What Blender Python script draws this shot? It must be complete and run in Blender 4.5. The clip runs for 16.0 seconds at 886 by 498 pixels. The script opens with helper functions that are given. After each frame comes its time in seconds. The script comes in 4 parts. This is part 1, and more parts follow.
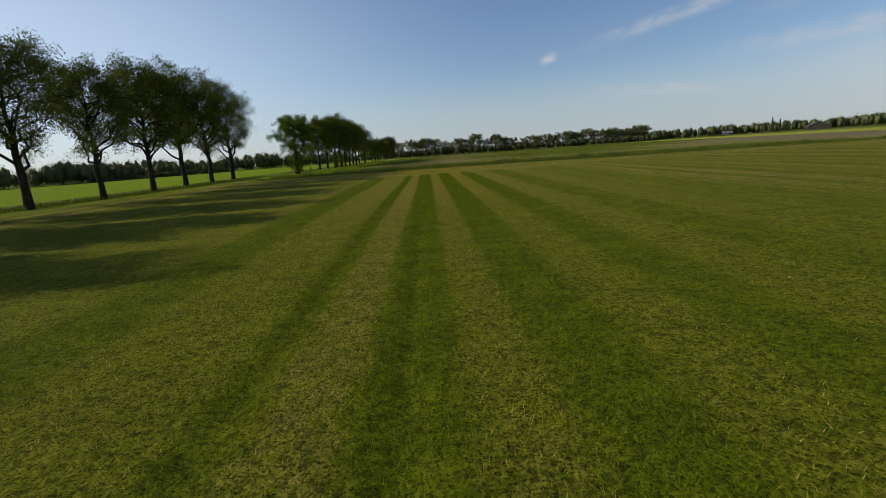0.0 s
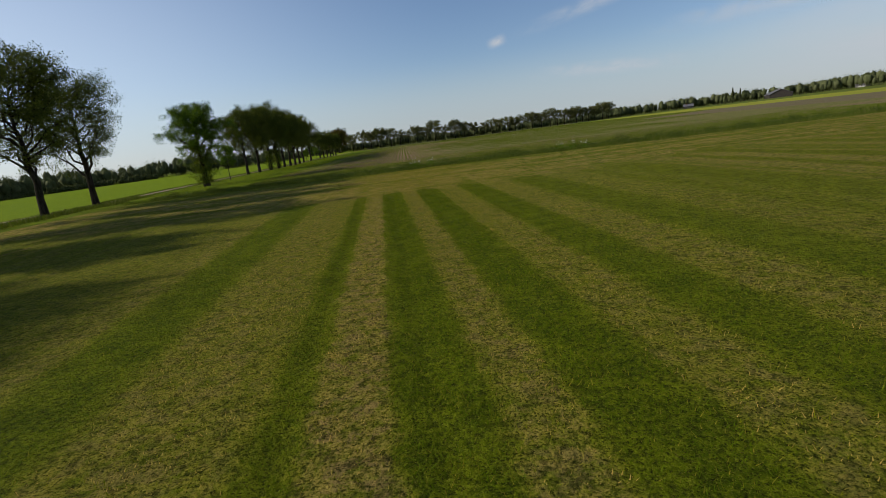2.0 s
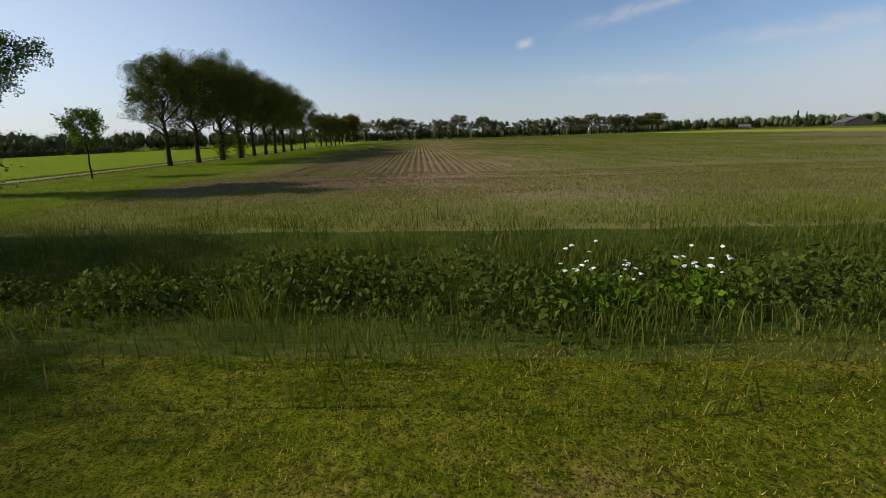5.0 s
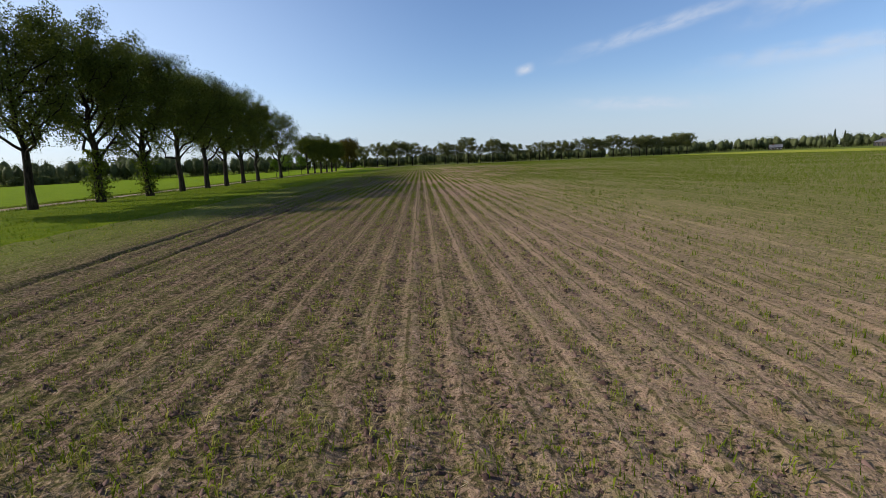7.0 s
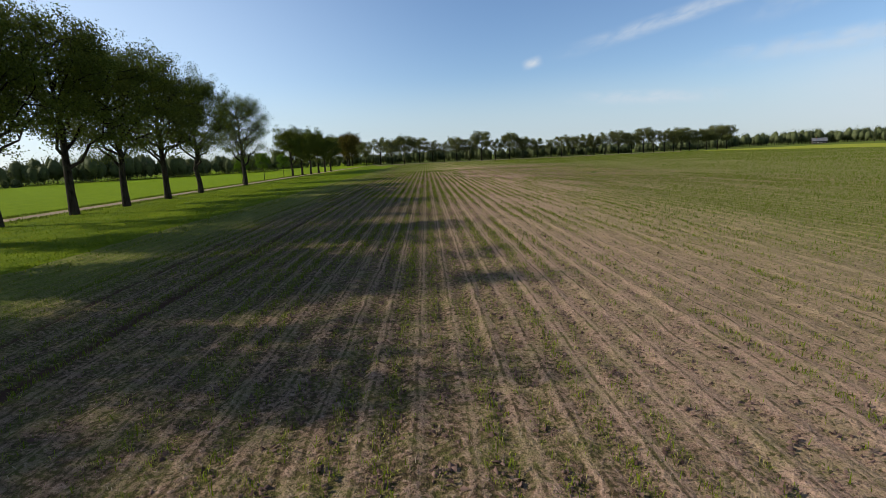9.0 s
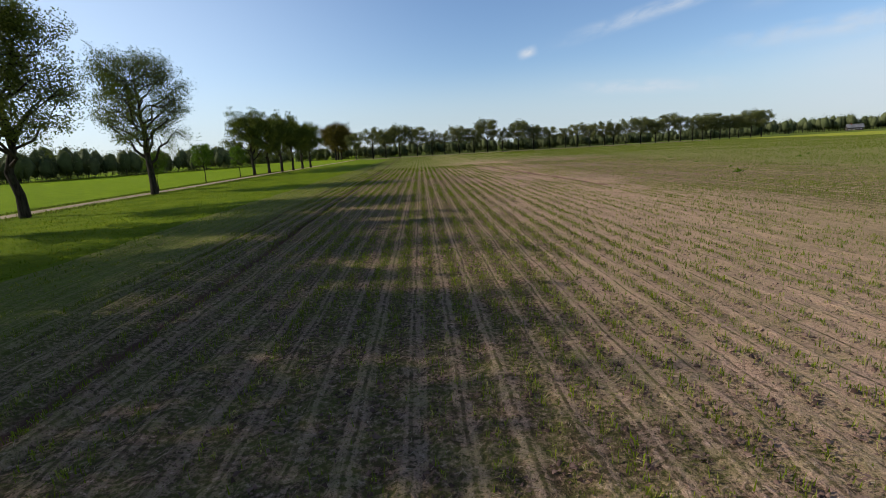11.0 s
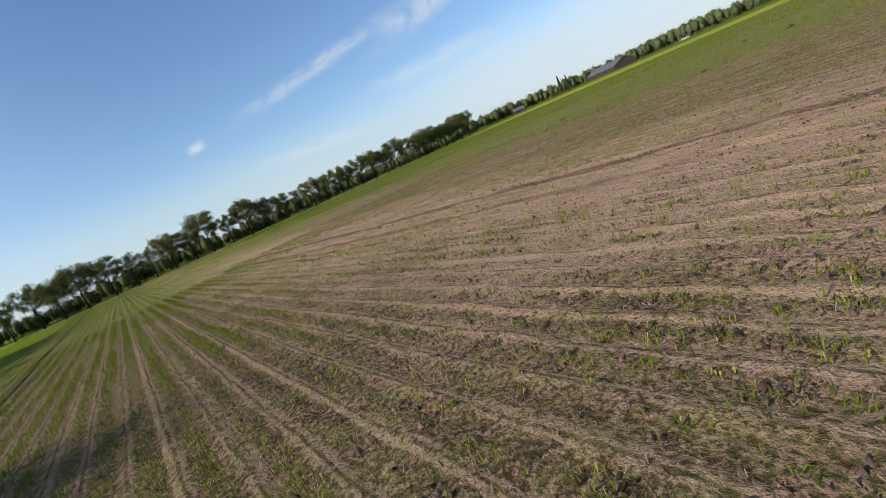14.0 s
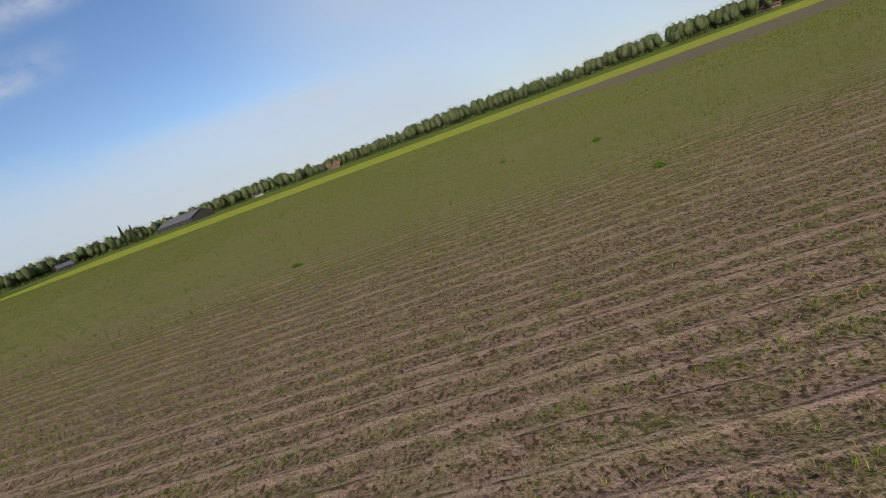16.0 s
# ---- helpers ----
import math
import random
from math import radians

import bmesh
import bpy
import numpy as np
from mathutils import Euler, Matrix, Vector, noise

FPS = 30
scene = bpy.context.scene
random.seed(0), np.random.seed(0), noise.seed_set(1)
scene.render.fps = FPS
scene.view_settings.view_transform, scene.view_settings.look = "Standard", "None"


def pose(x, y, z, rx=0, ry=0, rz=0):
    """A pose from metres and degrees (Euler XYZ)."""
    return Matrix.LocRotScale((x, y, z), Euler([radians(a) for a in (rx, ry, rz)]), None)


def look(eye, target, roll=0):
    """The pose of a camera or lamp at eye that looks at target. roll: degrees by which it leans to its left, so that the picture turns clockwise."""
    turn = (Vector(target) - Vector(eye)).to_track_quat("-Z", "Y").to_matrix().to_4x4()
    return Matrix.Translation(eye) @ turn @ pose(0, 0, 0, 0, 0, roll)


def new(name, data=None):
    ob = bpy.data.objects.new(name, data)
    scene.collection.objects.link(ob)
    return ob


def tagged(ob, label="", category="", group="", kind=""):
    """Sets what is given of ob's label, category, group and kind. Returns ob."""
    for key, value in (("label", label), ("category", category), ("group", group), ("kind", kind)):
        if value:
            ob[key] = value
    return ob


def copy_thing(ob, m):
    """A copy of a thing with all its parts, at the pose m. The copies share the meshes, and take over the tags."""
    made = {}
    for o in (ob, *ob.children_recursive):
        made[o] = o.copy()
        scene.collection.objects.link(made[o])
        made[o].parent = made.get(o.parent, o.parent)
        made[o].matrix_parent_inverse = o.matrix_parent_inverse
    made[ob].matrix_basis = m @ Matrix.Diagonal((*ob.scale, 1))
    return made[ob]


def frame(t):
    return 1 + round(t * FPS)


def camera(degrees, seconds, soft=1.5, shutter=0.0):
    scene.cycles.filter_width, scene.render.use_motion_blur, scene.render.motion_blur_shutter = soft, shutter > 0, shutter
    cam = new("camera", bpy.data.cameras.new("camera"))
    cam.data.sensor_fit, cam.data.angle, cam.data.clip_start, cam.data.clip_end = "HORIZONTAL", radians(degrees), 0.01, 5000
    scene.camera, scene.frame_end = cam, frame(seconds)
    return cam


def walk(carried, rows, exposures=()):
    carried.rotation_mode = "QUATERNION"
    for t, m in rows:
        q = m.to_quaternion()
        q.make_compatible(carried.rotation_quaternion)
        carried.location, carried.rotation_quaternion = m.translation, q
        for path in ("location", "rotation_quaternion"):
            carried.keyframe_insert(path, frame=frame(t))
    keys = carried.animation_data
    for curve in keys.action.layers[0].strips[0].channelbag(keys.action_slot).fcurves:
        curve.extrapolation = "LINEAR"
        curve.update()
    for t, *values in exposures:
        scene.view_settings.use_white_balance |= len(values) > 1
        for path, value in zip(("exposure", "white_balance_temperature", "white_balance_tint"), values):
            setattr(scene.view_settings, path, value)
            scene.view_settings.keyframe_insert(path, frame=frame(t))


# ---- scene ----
# A low flight along an avenue of oaks: over a mown meadow, across an overgrown ditch and along a freshly sown field.
cam = camera(84.0, 16.0, soft=0.4, shutter=0.0)
PATH = [
    (0, (0.531, 2.748, 2.668), (0.056, 22.371, -1.167), -4.02),
    (0.5, (0.224, 10.156, 2.788), (-0.224, 29.760, -1.148), -3.69),
    (1, (-0.294, 17.592, 3.014), (-0.611, 37.157, -1.121), -5.00),
    (1.5, (-0.956, 25.690, 3.182), (-0.749, 45.213, -1.156), -8.36),
    (2, (-1.486, 34.078, 3.365), (-0.451, 53.553, -1.068), -7.26),
    (2.5, (-1.522, 42.382, 3.345), (-0.642, 61.867, -1.078), -3.40),
    (3, (-1.849, 50.972, 3.253), (-0.962, 70.489, -1.026), -1.44),
    (3.5, (-2.181, 59.658, 3.084), (-1.289, 79.222, -0.974), -1.62),
    (4, (-2.582, 68.292, 3.160), (-1.613, 87.863, -0.848), -3.31),
    (4.2, (-2.746, 71.461, 3.164), (-1.798, 91.031, -0.848), -3.06),
    (6.3, (-4.854, 114.107, 3.618), (-4.289, 133.340, -1.838), 0.21),
    (6.5, (-5.021, 117.758, 3.652), (-4.460, 137.025, -1.682), 0.52),
    (7, (-5.639, 126.833, 2.884), (-4.894, 146.502, -0.658), -2.42),
    (7.5, (-6.256, 136.011, 2.759), (-5.395, 155.763, -0.261), -4.83),
    (8, (-6.700, 145.038, 3.037), (-5.875, 164.747, -0.262), -5.69),
    (8.5, (-6.953, 153.953, 3.318), (-6.285, 173.632, -0.187), -3.33),
    (9, (-7.159, 162.079, 3.840), (-6.661, 181.726, 0.134), -2.68),
    (9.2, (-7.381, 165.396, 3.917), (-6.881, 184.988, -0.072), -2.82),
    (11.3, (-9.585, 202.672, 3.556), (-8.907, 222.254, -0.457), -3.25),
    (11.5, (-9.700, 205.966, 3.326), (-9.022, 225.565, -0.600), -3.46),
    (12, (-10.211, 214.074, 3.216), (-9.285, 233.685, -0.600), -6.19),
    (12.5, (-10.940, 221.976, 3.165), (-8.857, 241.502, -0.630), -10.01),
    (13, (-11.279, 229.907, 3.156), (-6.949, 249.056, -0.662), -15.63),
    (13.5, (-11.765, 237.248, 3.354), (-4.506, 255.426, -0.755), -20.86),
    (14, (-9.971, 244.989, 2.948), (0.429, 261.627, -0.927), -24.01),
    (14.5, (-6.355, 252.429, 2.863), (7.478, 266.543, -0.207), -23.78),
    (15, (-1.866, 259.036, 3.023), (14.561, 270.164, 0.506), -25.12),
    (15.5, (3.241, 264.346, 3.475), (21.602, 271.729, 0.580), -25.10),
    (16, (7.420, 269.610, 4.523), (26.688, 272.178, -0.182), -20.33),
]
EXPOSURES = [(0.0, -0.10, 6500, 12), (2.8, -0.10, 6500, 13), (4.2, -0.12, 6550, 16), (6.3, 0.26, 6450, 13), (7.0, 0.26, 6100, 14), (7.5, 0.26, 6150, 12), (9.2, 0.28, 6300, 10), (11.3, 0.3, 6300, 11), (12.6, 0.32, 6300, 11), (13.3, 0.44, 6250, 11), (13.9, 0.42, 6250, 10), (14.5, 0.06, 6000, 8), (15.0, -0.09, 6000, 8), (16.0, 0.06, 6200, 14)]
walk(cam, [(t, look(eye, target, roll)) for t, eye, target, roll in PATH], EXPOSURES)

# ---- sky and sun ----
SUN = Vector((-0.860, 0.076, 0.478)).normalized()
world = bpy.data.worlds.new("sky")
scene.world = world
world.use_nodes = True
wn = world.node_tree.nodes
sky = wn.new("ShaderNodeTexSky")
sky.sky_type, sky.sun_disc = "NISHITA", False
sky.sun_elevation, sky.sun_rotation = math.asin(SUN.z), math.atan2(SUN.x, SUN.y)
sky.altitude, sky.air_density, sky.dust_density, sky.ozone_density = 0, 1.0, 0.4, 2.6
wn["Background"].inputs["Strength"].default_value = 0.106
tint = wn.new("ShaderNodeMix")
tint.data_type, tint.blend_type = "RGBA", "MULTIPLY"
tint.inputs[0].default_value, tint.inputs[7].default_value = 1.0, (0.95, 0.99, 1.06, 1)
world.node_tree.links.new(sky.outputs["Color"], tint.inputs[6])
world.node_tree.links.new(tint.outputs[2], wn["Background"].inputs["Color"])
sun_data = bpy.data.lights.new("sun", "SUN")
sun_data.energy, sun_data.angle, sun_data.color = 5.0, radians(0.53), (1.0, 0.93, 0.82)
sun = new("sun", sun_data)
sun.matrix_world = look(SUN * 300, (0, 0, 0))


# ---- materials ----
class Mat:
    """A node material with short ways to lay noise, ramps and mixes."""

    def __init__(self, name):
        self.m = bpy.data.materials.new(name)
        self.m.use_nodes = True
        self.n, self.l = self.m.node_tree.nodes, self.m.node_tree.links
        self.p = self.n["Principled BSDF"]
        self.p.inputs["Specular IOR Level"].default_value = 0.02
        self.co = self.n.new("ShaderNodeTexCoord").outputs["Object"]

    def put(self, value, socket):
        if isinstance(value, bpy.types.NodeSocket):
            self.l.new(value, socket)
        else:
            socket.default_value = value

    def scaled(self, x=1.0, y=1.0, z=1.0, rz=0.0):
        n = self.n.new("ShaderNodeMapping")
        n.inputs["Scale"].default_value = (x, y, z)
        n.inputs["Rotation"].default_value = (0, 0, rz)
        self.l.new(self.co, n.inputs["Vector"])
        return n.outputs[0]

    def noise(self, scale, detail=4, rough=0.55, vector=None, bend=0.0):
        n = self.n.new("ShaderNodeTexNoise")
        n.inputs["Scale"].default_value, n.inputs["Detail"].default_value = scale, detail
        n.inputs["Roughness"].default_value, n.inputs["Distortion"].default_value = rough, bend
        self.l.new(vector or self.co, n.inputs["Vector"])
        return n.outputs["Fac"]

    def ramp(self, fac, low, high, a=0.0, b=1.0):
        n = self.n.new("ShaderNodeMapRange")
        n.interpolation_type = "SMOOTHSTEP"
        self.put(fac, n.inputs["Value"])
        for key, v in (("From Min", low), ("From Max", high), ("To Min", a), ("To Max", b)):
            n.inputs[key].default_value = v
        return n.outputs["Result"]

    def mix(self, fac, a, b, kind="MIX"):
        n = self.n.new("ShaderNodeMix")
        n.data_type, n.blend_type = "RGBA", kind
        self.put(fac, n.inputs["Factor"])
        for value, socket in ((a, n.inputs[6]), (b, n.inputs[7])):
            self.put((*value, 1) if isinstance(value, tuple) and len(value) == 3 else value, socket)
        return n.outputs[2]

    def math(self, op, a, b=0.0, c=0.0):
        n = self.n.new("ShaderNodeMath")
        n.operation = op
        for value, socket in zip((a, b, c), n.inputs):
            self.put(value, socket)
        return n.outputs[0]

    def axis(self, k):
        n = self.n.new("ShaderNodeSeparateXYZ")
        self.l.new(self.co, n.inputs[0])
        return n.outputs[k]

    def island(self):
        return self.n.new("ShaderNodeNewGeometry").outputs["Random Per Island"]

    def chance(self):
        return self.n.new("ShaderNodeObjectInfo").outputs["Random"]

    def bump(self, height, depth, strength=1.0):
        n = self.n.new("ShaderNodeBump")
        n.inputs["Strength"].default_value, n.inputs["Distance"].default_value = strength, depth
        self.l.new(height, n.inputs["Height"])
        self.l.new(n.outputs[0], self.p.inputs["Normal"])

    def done(self, color, rough=0.85, clear=0.0):
        """clear: how much light passes through a leaf."""
        self.put((*color, 1) if isinstance(color, tuple) else color, self.p.inputs["Base Color"])
        self.put(rough, self.p.inputs["Roughness"])
        if clear:
            t, s = self.n.new("ShaderNodeBsdfTranslucent"), self.n.new("ShaderNodeMixShader")
            self.put(self.mix(1.0, color, (1.0, 1.0, 0.55), "MULTIPLY"), t.inputs["Color"])
            s.inputs[0].default_value = clear
            self.l.new(self.p.outputs[0], s.inputs[1])
            self.l.new(t.outputs[0], s.inputs[2])
            self.l.new(s.outputs[0], self.n["Material Output"].inputs["Surface"])
        return self.m


def stripes(k):
    """Mowing swaths, a little askew to the avenue: 0 in lush green strips, 1 in dry cut ones; crosswise on the headland."""
    u = k.math("ADD", k.math("ADD", k.axis(0), k.math("MULTIPLY", k.axis(1), 0.043)), k.math("MULTIPLY", k.math("SUBTRACT", k.noise(0.9, 6, 0.65), 0.5), 1.1))
    n = k.n.new("ShaderNodeValToRGB")
    k.l.new(k.math("DIVIDE", k.math("ADD", u, 15.0), 30.0), n.inputs[0])
    stops = [(-14, .4), (-8.5, .45), (-7.0, .55), (-6.5, .06), (-5.1, .03), (-4.6, .50), (-3.3, .54), (-2.3, .46), (-2.0, .14), (-1.6, .16), (-1.35, .66), (-0.5, .72), (-0.25, .08), (.75, .03), (1.05, .54),
             (1.75, .58), (2.05, .03), (3.1, .04), (3.4, .48), (4.5, .52), (4.9, .06), (6.0, .10), (6.4, .52), (7.9, .52), (8.5, .05), (10.0, .08), (10.5, .5), (12.5, .5), (13.1, .10)]
    e = n.color_ramp.elements
    while len(e) < len(stops):
        e.new(0.5)
    for q, (at, v) in zip(e, stops):
        q.position, q.color = (at + 15) / 30, (v, v, v, 1)
    wide = k.n.new("ShaderNodeTexNoise")
    wide.noise_dimensions = "1D"
    wide.inputs["Scale"].default_value = 0.35
    k.l.new(u, wide.inputs["W"])
    outside = k.ramp(k.math("ABSOLUTE", u), 13, 15)
    along = k.mix(outside, n.outputs[0], k.ramp(wide.outputs["Fac"], 0.4, 0.62))
    cross = k.math("MULTIPLY", k.ramp(k.noise(0.30, 4, 0.6, k.scaled(0.22, 1)), 0.38, 0.58, 0.42, 1.2), k.ramp(k.noise(0.9, 7, 0.7), 0.39, 0.55, 0.22, 1.2))
    cross = k.math("MULTIPLY", cross, k.math("MULTIPLY", k.ramp(k.axis(1), 88, 92, 1.0, 0.35), k.ramp(k.axis(0), -1, 9, 1.0, 0.80)))
    along = k.mix(k.ramp(k.math("ABSOLUTE", u), 5, 14, 0.0, 0.62), along, (0.44, 0.44, 0.44))
    along = k.mix(1.0, along, k.ramp(k.axis(1), 10, 40, 0.78, 1.10), "MULTIPLY")
    head = k.ramp(k.axis(1), 65, 72)
    return k.mix(head, along, cross)


def mown_material():
    k = Mat("mown_meadow")
    dry = stripes(k)
    fine = k.noise(26.0, 6, 0.65)
    tuft = k.noise(8.0, 6, 0.62)
    green = k.mix(k.ramp(k.noise(1.2, 6), 0.35, 0.7), (0.060, 0.094, 0.0020), (0.126, 0.160, 0.0040))
    green = k.mix(k.ramp(tuft, 0.45, 0.65, 0.0, 0.45), green, (0.185, 0.210, 0.007))
    straw = k.mix(k.ramp(fine, 0.38, 0.62), (0.270, 0.195, 0.026), (0.540, 0.400, 0.100))
    fresh = k.mix(k.ramp(fine, 0.38, 0.62), (0.205, 0.190, 0.010), (0.440, 0.370, 0.045))
    straw = k.mix(k.ramp(dry, 0.35, 0.85), fresh, straw)
    col = k.mix(k.math("MULTIPLY", dry, k.ramp(k.noise(3.4, 9, 0.78), 0.38, 0.60, 0.10, 1.0)), green, straw)
    bare = k.math("MULTIPLY", k.ramp(k.noise(2.2, 9, 0.75), 0.48, 0.58), k.ramp(dry, 0.35, 0.8, 0.0, 0.62))
    col = k.mix(bare, col, (0.300, 0.190, 0.080))
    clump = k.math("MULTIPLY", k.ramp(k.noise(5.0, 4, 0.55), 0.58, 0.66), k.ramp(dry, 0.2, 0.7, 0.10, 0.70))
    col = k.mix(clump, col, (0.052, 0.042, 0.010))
    # tuft shadows painted into the colour: dark gaps between tufts and blades
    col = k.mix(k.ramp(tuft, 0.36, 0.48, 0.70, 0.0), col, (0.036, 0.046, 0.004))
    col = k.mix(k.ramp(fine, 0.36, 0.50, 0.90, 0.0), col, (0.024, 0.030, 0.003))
    col = k.mix(k.ramp(k.noise(55.0, 5, 0.7), 0.52, 0.66, 0.0, 0.45), col, (0.280, 0.260, 0.040))
    k.bump(k.math("ADD", tuft, k.math("MULTIPLY", fine, 0.4)), 0.22)
    return k.done(col, 0.9)


def meadow_material(name, a, b, c):
    k = Mat(name)
    col = k.mix(k.ramp(k.noise(0.35, 6, 0.65), 0.35, 0.65), a, b)
    col = k.mix(k.ramp(k.noise(6.0, 8, 0.75), 0.4, 0.7, 0.0, 0.6), col, c)
    k.bump(k.noise(9.0, 8, 0.75), 0.15)
    return k.done(col, 0.9)


def soil_material(name, green, tracks, drilled=True):
    """Sandy loam: dry pale crusts on the ridges, dark clods, shade painted into the hollows, a veil of sprouts. tracks:
    damp pressed lines, as centre, half width and the share of x and of y across them.
    """
    k = Mat(name)
    lumps = k.noise(11.0, 5, 0.60)
    crumbs = k.noise(30.0, 4, 0.6)
    far = k.noise(0.12, 5, 0.6, k.scaled(1, 0.3))
    line = k.n.new("ShaderNodeTexNoise")
    line.noise_dimensions = "1D"
    line.inputs["Scale"].default_value, line.inputs["Detail"].default_value, line.inputs["Roughness"].default_value = 3.0, 3.0, 0.65
    k.l.new(k.math("ADD", k.axis(0), k.math("MULTIPLY", k.noise(0.6, 3), 0.16)), line.inputs["W"])
    across = k.math("ADD", k.axis(0), k.math("MULTIPLY", k.math("SUBTRACT", k.noise(0.7, 4), 0.5), 0.16))
    comb = k.math("COSINE", k.math("MULTIPLY", across, 2 * math.pi / 0.75))
    rows = k.math("ADD", 0.5, k.math("ADD", k.math("MULTIPLY", comb, 0.17), k.math("MULTIPLY", k.math("SUBTRACT", line.outputs["Fac"], 0.5), 0.50)))
    rows = k.math("ADD", rows, k.math("MULTIPLY", k.math("SUBTRACT", k.noise(3.0, 4, 0.6), 0.5), 0.50))
    drift = k.math("ADD", k.axis(0), k.math("MULTIPLY", k.math("SUBTRACT", k.noise(0.3, 4), 0.5), 9.0))
    # sandy side away from the avenue, with the clods' sunlit look painted in
    sandy_lit = k.math("MULTIPLY", k.math("MULTIPLY", k.ramp(drift, -9, -1), k.ramp(k.axis(1), 150, 215, 0.70, 1.15)), k.ramp(drift, 4, 14, 1.0, 0.25))
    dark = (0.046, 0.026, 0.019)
    col = k.mix(k.ramp(k.noise(4.0, 5, 0.6), 0.36, 0.62), (0.110, 0.062, 0.043), (0.215, 0.130, 0.092))
    crust = k.ramp(k.noise(2.0, 4, 0.6), 0.42, 0.62, 0.10, 0.75)
    if drilled:
        crust = k.ramp(rows, 0.53, 0.66)
        slot = k.math("ABSOLUTE", k.math("SUBTRACT", k.math("FRACT", k.math("ADD", k.math("DIVIDE", across, 0.75), 0.5)), 0.5))
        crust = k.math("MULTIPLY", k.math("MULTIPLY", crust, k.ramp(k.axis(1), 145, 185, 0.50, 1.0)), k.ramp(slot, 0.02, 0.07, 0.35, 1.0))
    # crusts painted less pale towards the avenue, standing in for its shade
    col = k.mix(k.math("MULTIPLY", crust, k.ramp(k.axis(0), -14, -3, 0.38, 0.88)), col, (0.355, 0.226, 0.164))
    col = k.mix(k.ramp(far, 0.42, 0.62, 0.0, 0.25), col, (0.250, 0.150, 0.106))
    col = k.mix(k.math("MULTIPLY", sandy_lit, k.ramp(k.noise(0.5, 6, 0.6), 0.3, 0.6, 0.35, 0.75)), col, (0.430, 0.262, 0.192))
    # shade painted between lumps and in slots, less on crusts and the sandy side
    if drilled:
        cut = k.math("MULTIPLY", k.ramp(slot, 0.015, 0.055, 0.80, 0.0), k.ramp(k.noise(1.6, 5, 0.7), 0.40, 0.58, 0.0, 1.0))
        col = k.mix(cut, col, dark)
    firm = k.math("SUBTRACT", k.math("ADD", k.math("MULTIPLY", crust, 0.10), k.math("MULTIPLY", sandy_lit, 0.11)), 0.012)
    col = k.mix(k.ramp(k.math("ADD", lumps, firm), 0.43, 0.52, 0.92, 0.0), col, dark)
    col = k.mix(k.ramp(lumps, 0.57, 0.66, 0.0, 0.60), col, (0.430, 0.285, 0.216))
    col = k.mix(k.math("MULTIPLY", k.ramp(crumbs, 0.38, 0.47, 0.70, 0.0), k.math("SUBTRACT", 1.0, k.math("MULTIPLY", sandy_lit, 0.65))), col, dark)
    if green:
        veil = k.math("MULTIPLY", k.ramp(k.noise(13.0, 7, 0.78), 0.46, 0.60), k.ramp(k.noise(0.35, 5, 0.6, k.scaled(1, 0.4)), 0.35, 0.65, 0.15, green))
        col = k.mix(veil, col, (0.130, 0.150, 0.030))
        # the crop stands thicker away from the avenue and on the near half of the field
        wide = k.math("ADD", k.axis(0), k.math("MULTIPLY", k.math("SUBTRACT", k.noise(0.05, 4), 0.5), 24.0))
        thick = k.math("MAXIMUM", k.ramp(wide, 13, 40, 0.06, 0.66), k.math("MULTIPLY", k.ramp(wide, -8, 16, 0.10, 0.62), k.ramp(k.axis(1), 190, 250, 1.0, 0.10)))
        thick = k.math("MAXIMUM", thick, k.ramp(k.axis(0), -22, -14.5, 0.80, 0.0))
        thick = k.math("MAXIMUM", thick, k.math("MULTIPLY", k.ramp(wide, -2, 10, 1.0, 0.0), k.ramp(k.axis(1), 262, 320, 0.0, 0.70)))
        thick = k.math("MAXIMUM", thick, k.ramp(k.axis(1), 295, 345, 0.0, 0.70))
        thick = k.math("MAXIMUM", thick, k.ramp(k.noise(1.2, 5, 0.6), 0.38, 0.62, 0.06, 0.30))
        if not drilled:
            ahead = k.math("ADD", k.axis(1), k.math("ADD", k.math("MULTIPLY", k.axis(0), 0.13), k.math("MULTIPLY", k.math("SUBTRACT", k.noise(0.4, 5, 0.6), 0.5), 9.0)))
            thick = k.math("MAXIMUM", k.ramp(wide, -6, 14, 0.06, 0.45), k.ramp(ahead, 106, 122, 0.85, 0.0))
        if drilled:
            place = k.math("MULTIPLY", k.math("ADD", k.axis(0), k.math("MULTIPLY", k.noise(0.9, 3), 0.10)), 1.0 / 0.75)
            off = k.math("ABSOLUTE", k.math("SUBTRACT", k.math("FRACT", k.math("SUBTRACT", place, 0.04)), 0.5))
            bare = k.math("SUBTRACT", 1.0, k.math("MULTIPLY", k.ramp(k.axis(0), -8, -2), k.ramp(k.axis(1), 228, 246, 0.0, 0.65)))
            line_up = k.math("MULTIPLY", k.ramp(off, 0.08, 0.27, 0.28, 0.0), k.ramp(k.noise(4.5, 7, 0.75), 0.40, 0.55, 0.1, 1.0))
            thick = k.math("MAXIMUM", thick, k.math("MULTIPLY", line_up, bare))
        col = k.mix(k.math("MULTIPLY", thick, k.ramp(k.noise(5.0, 8, 0.75), 0.35, 0.6, 0.6, 1.0)), col, (0.142, 0.172, 0.022))
    ragged = k.math("MULTIPLY", k.math("SUBTRACT", k.noise(1.1, 6, 0.7), 0.5), 0.6)
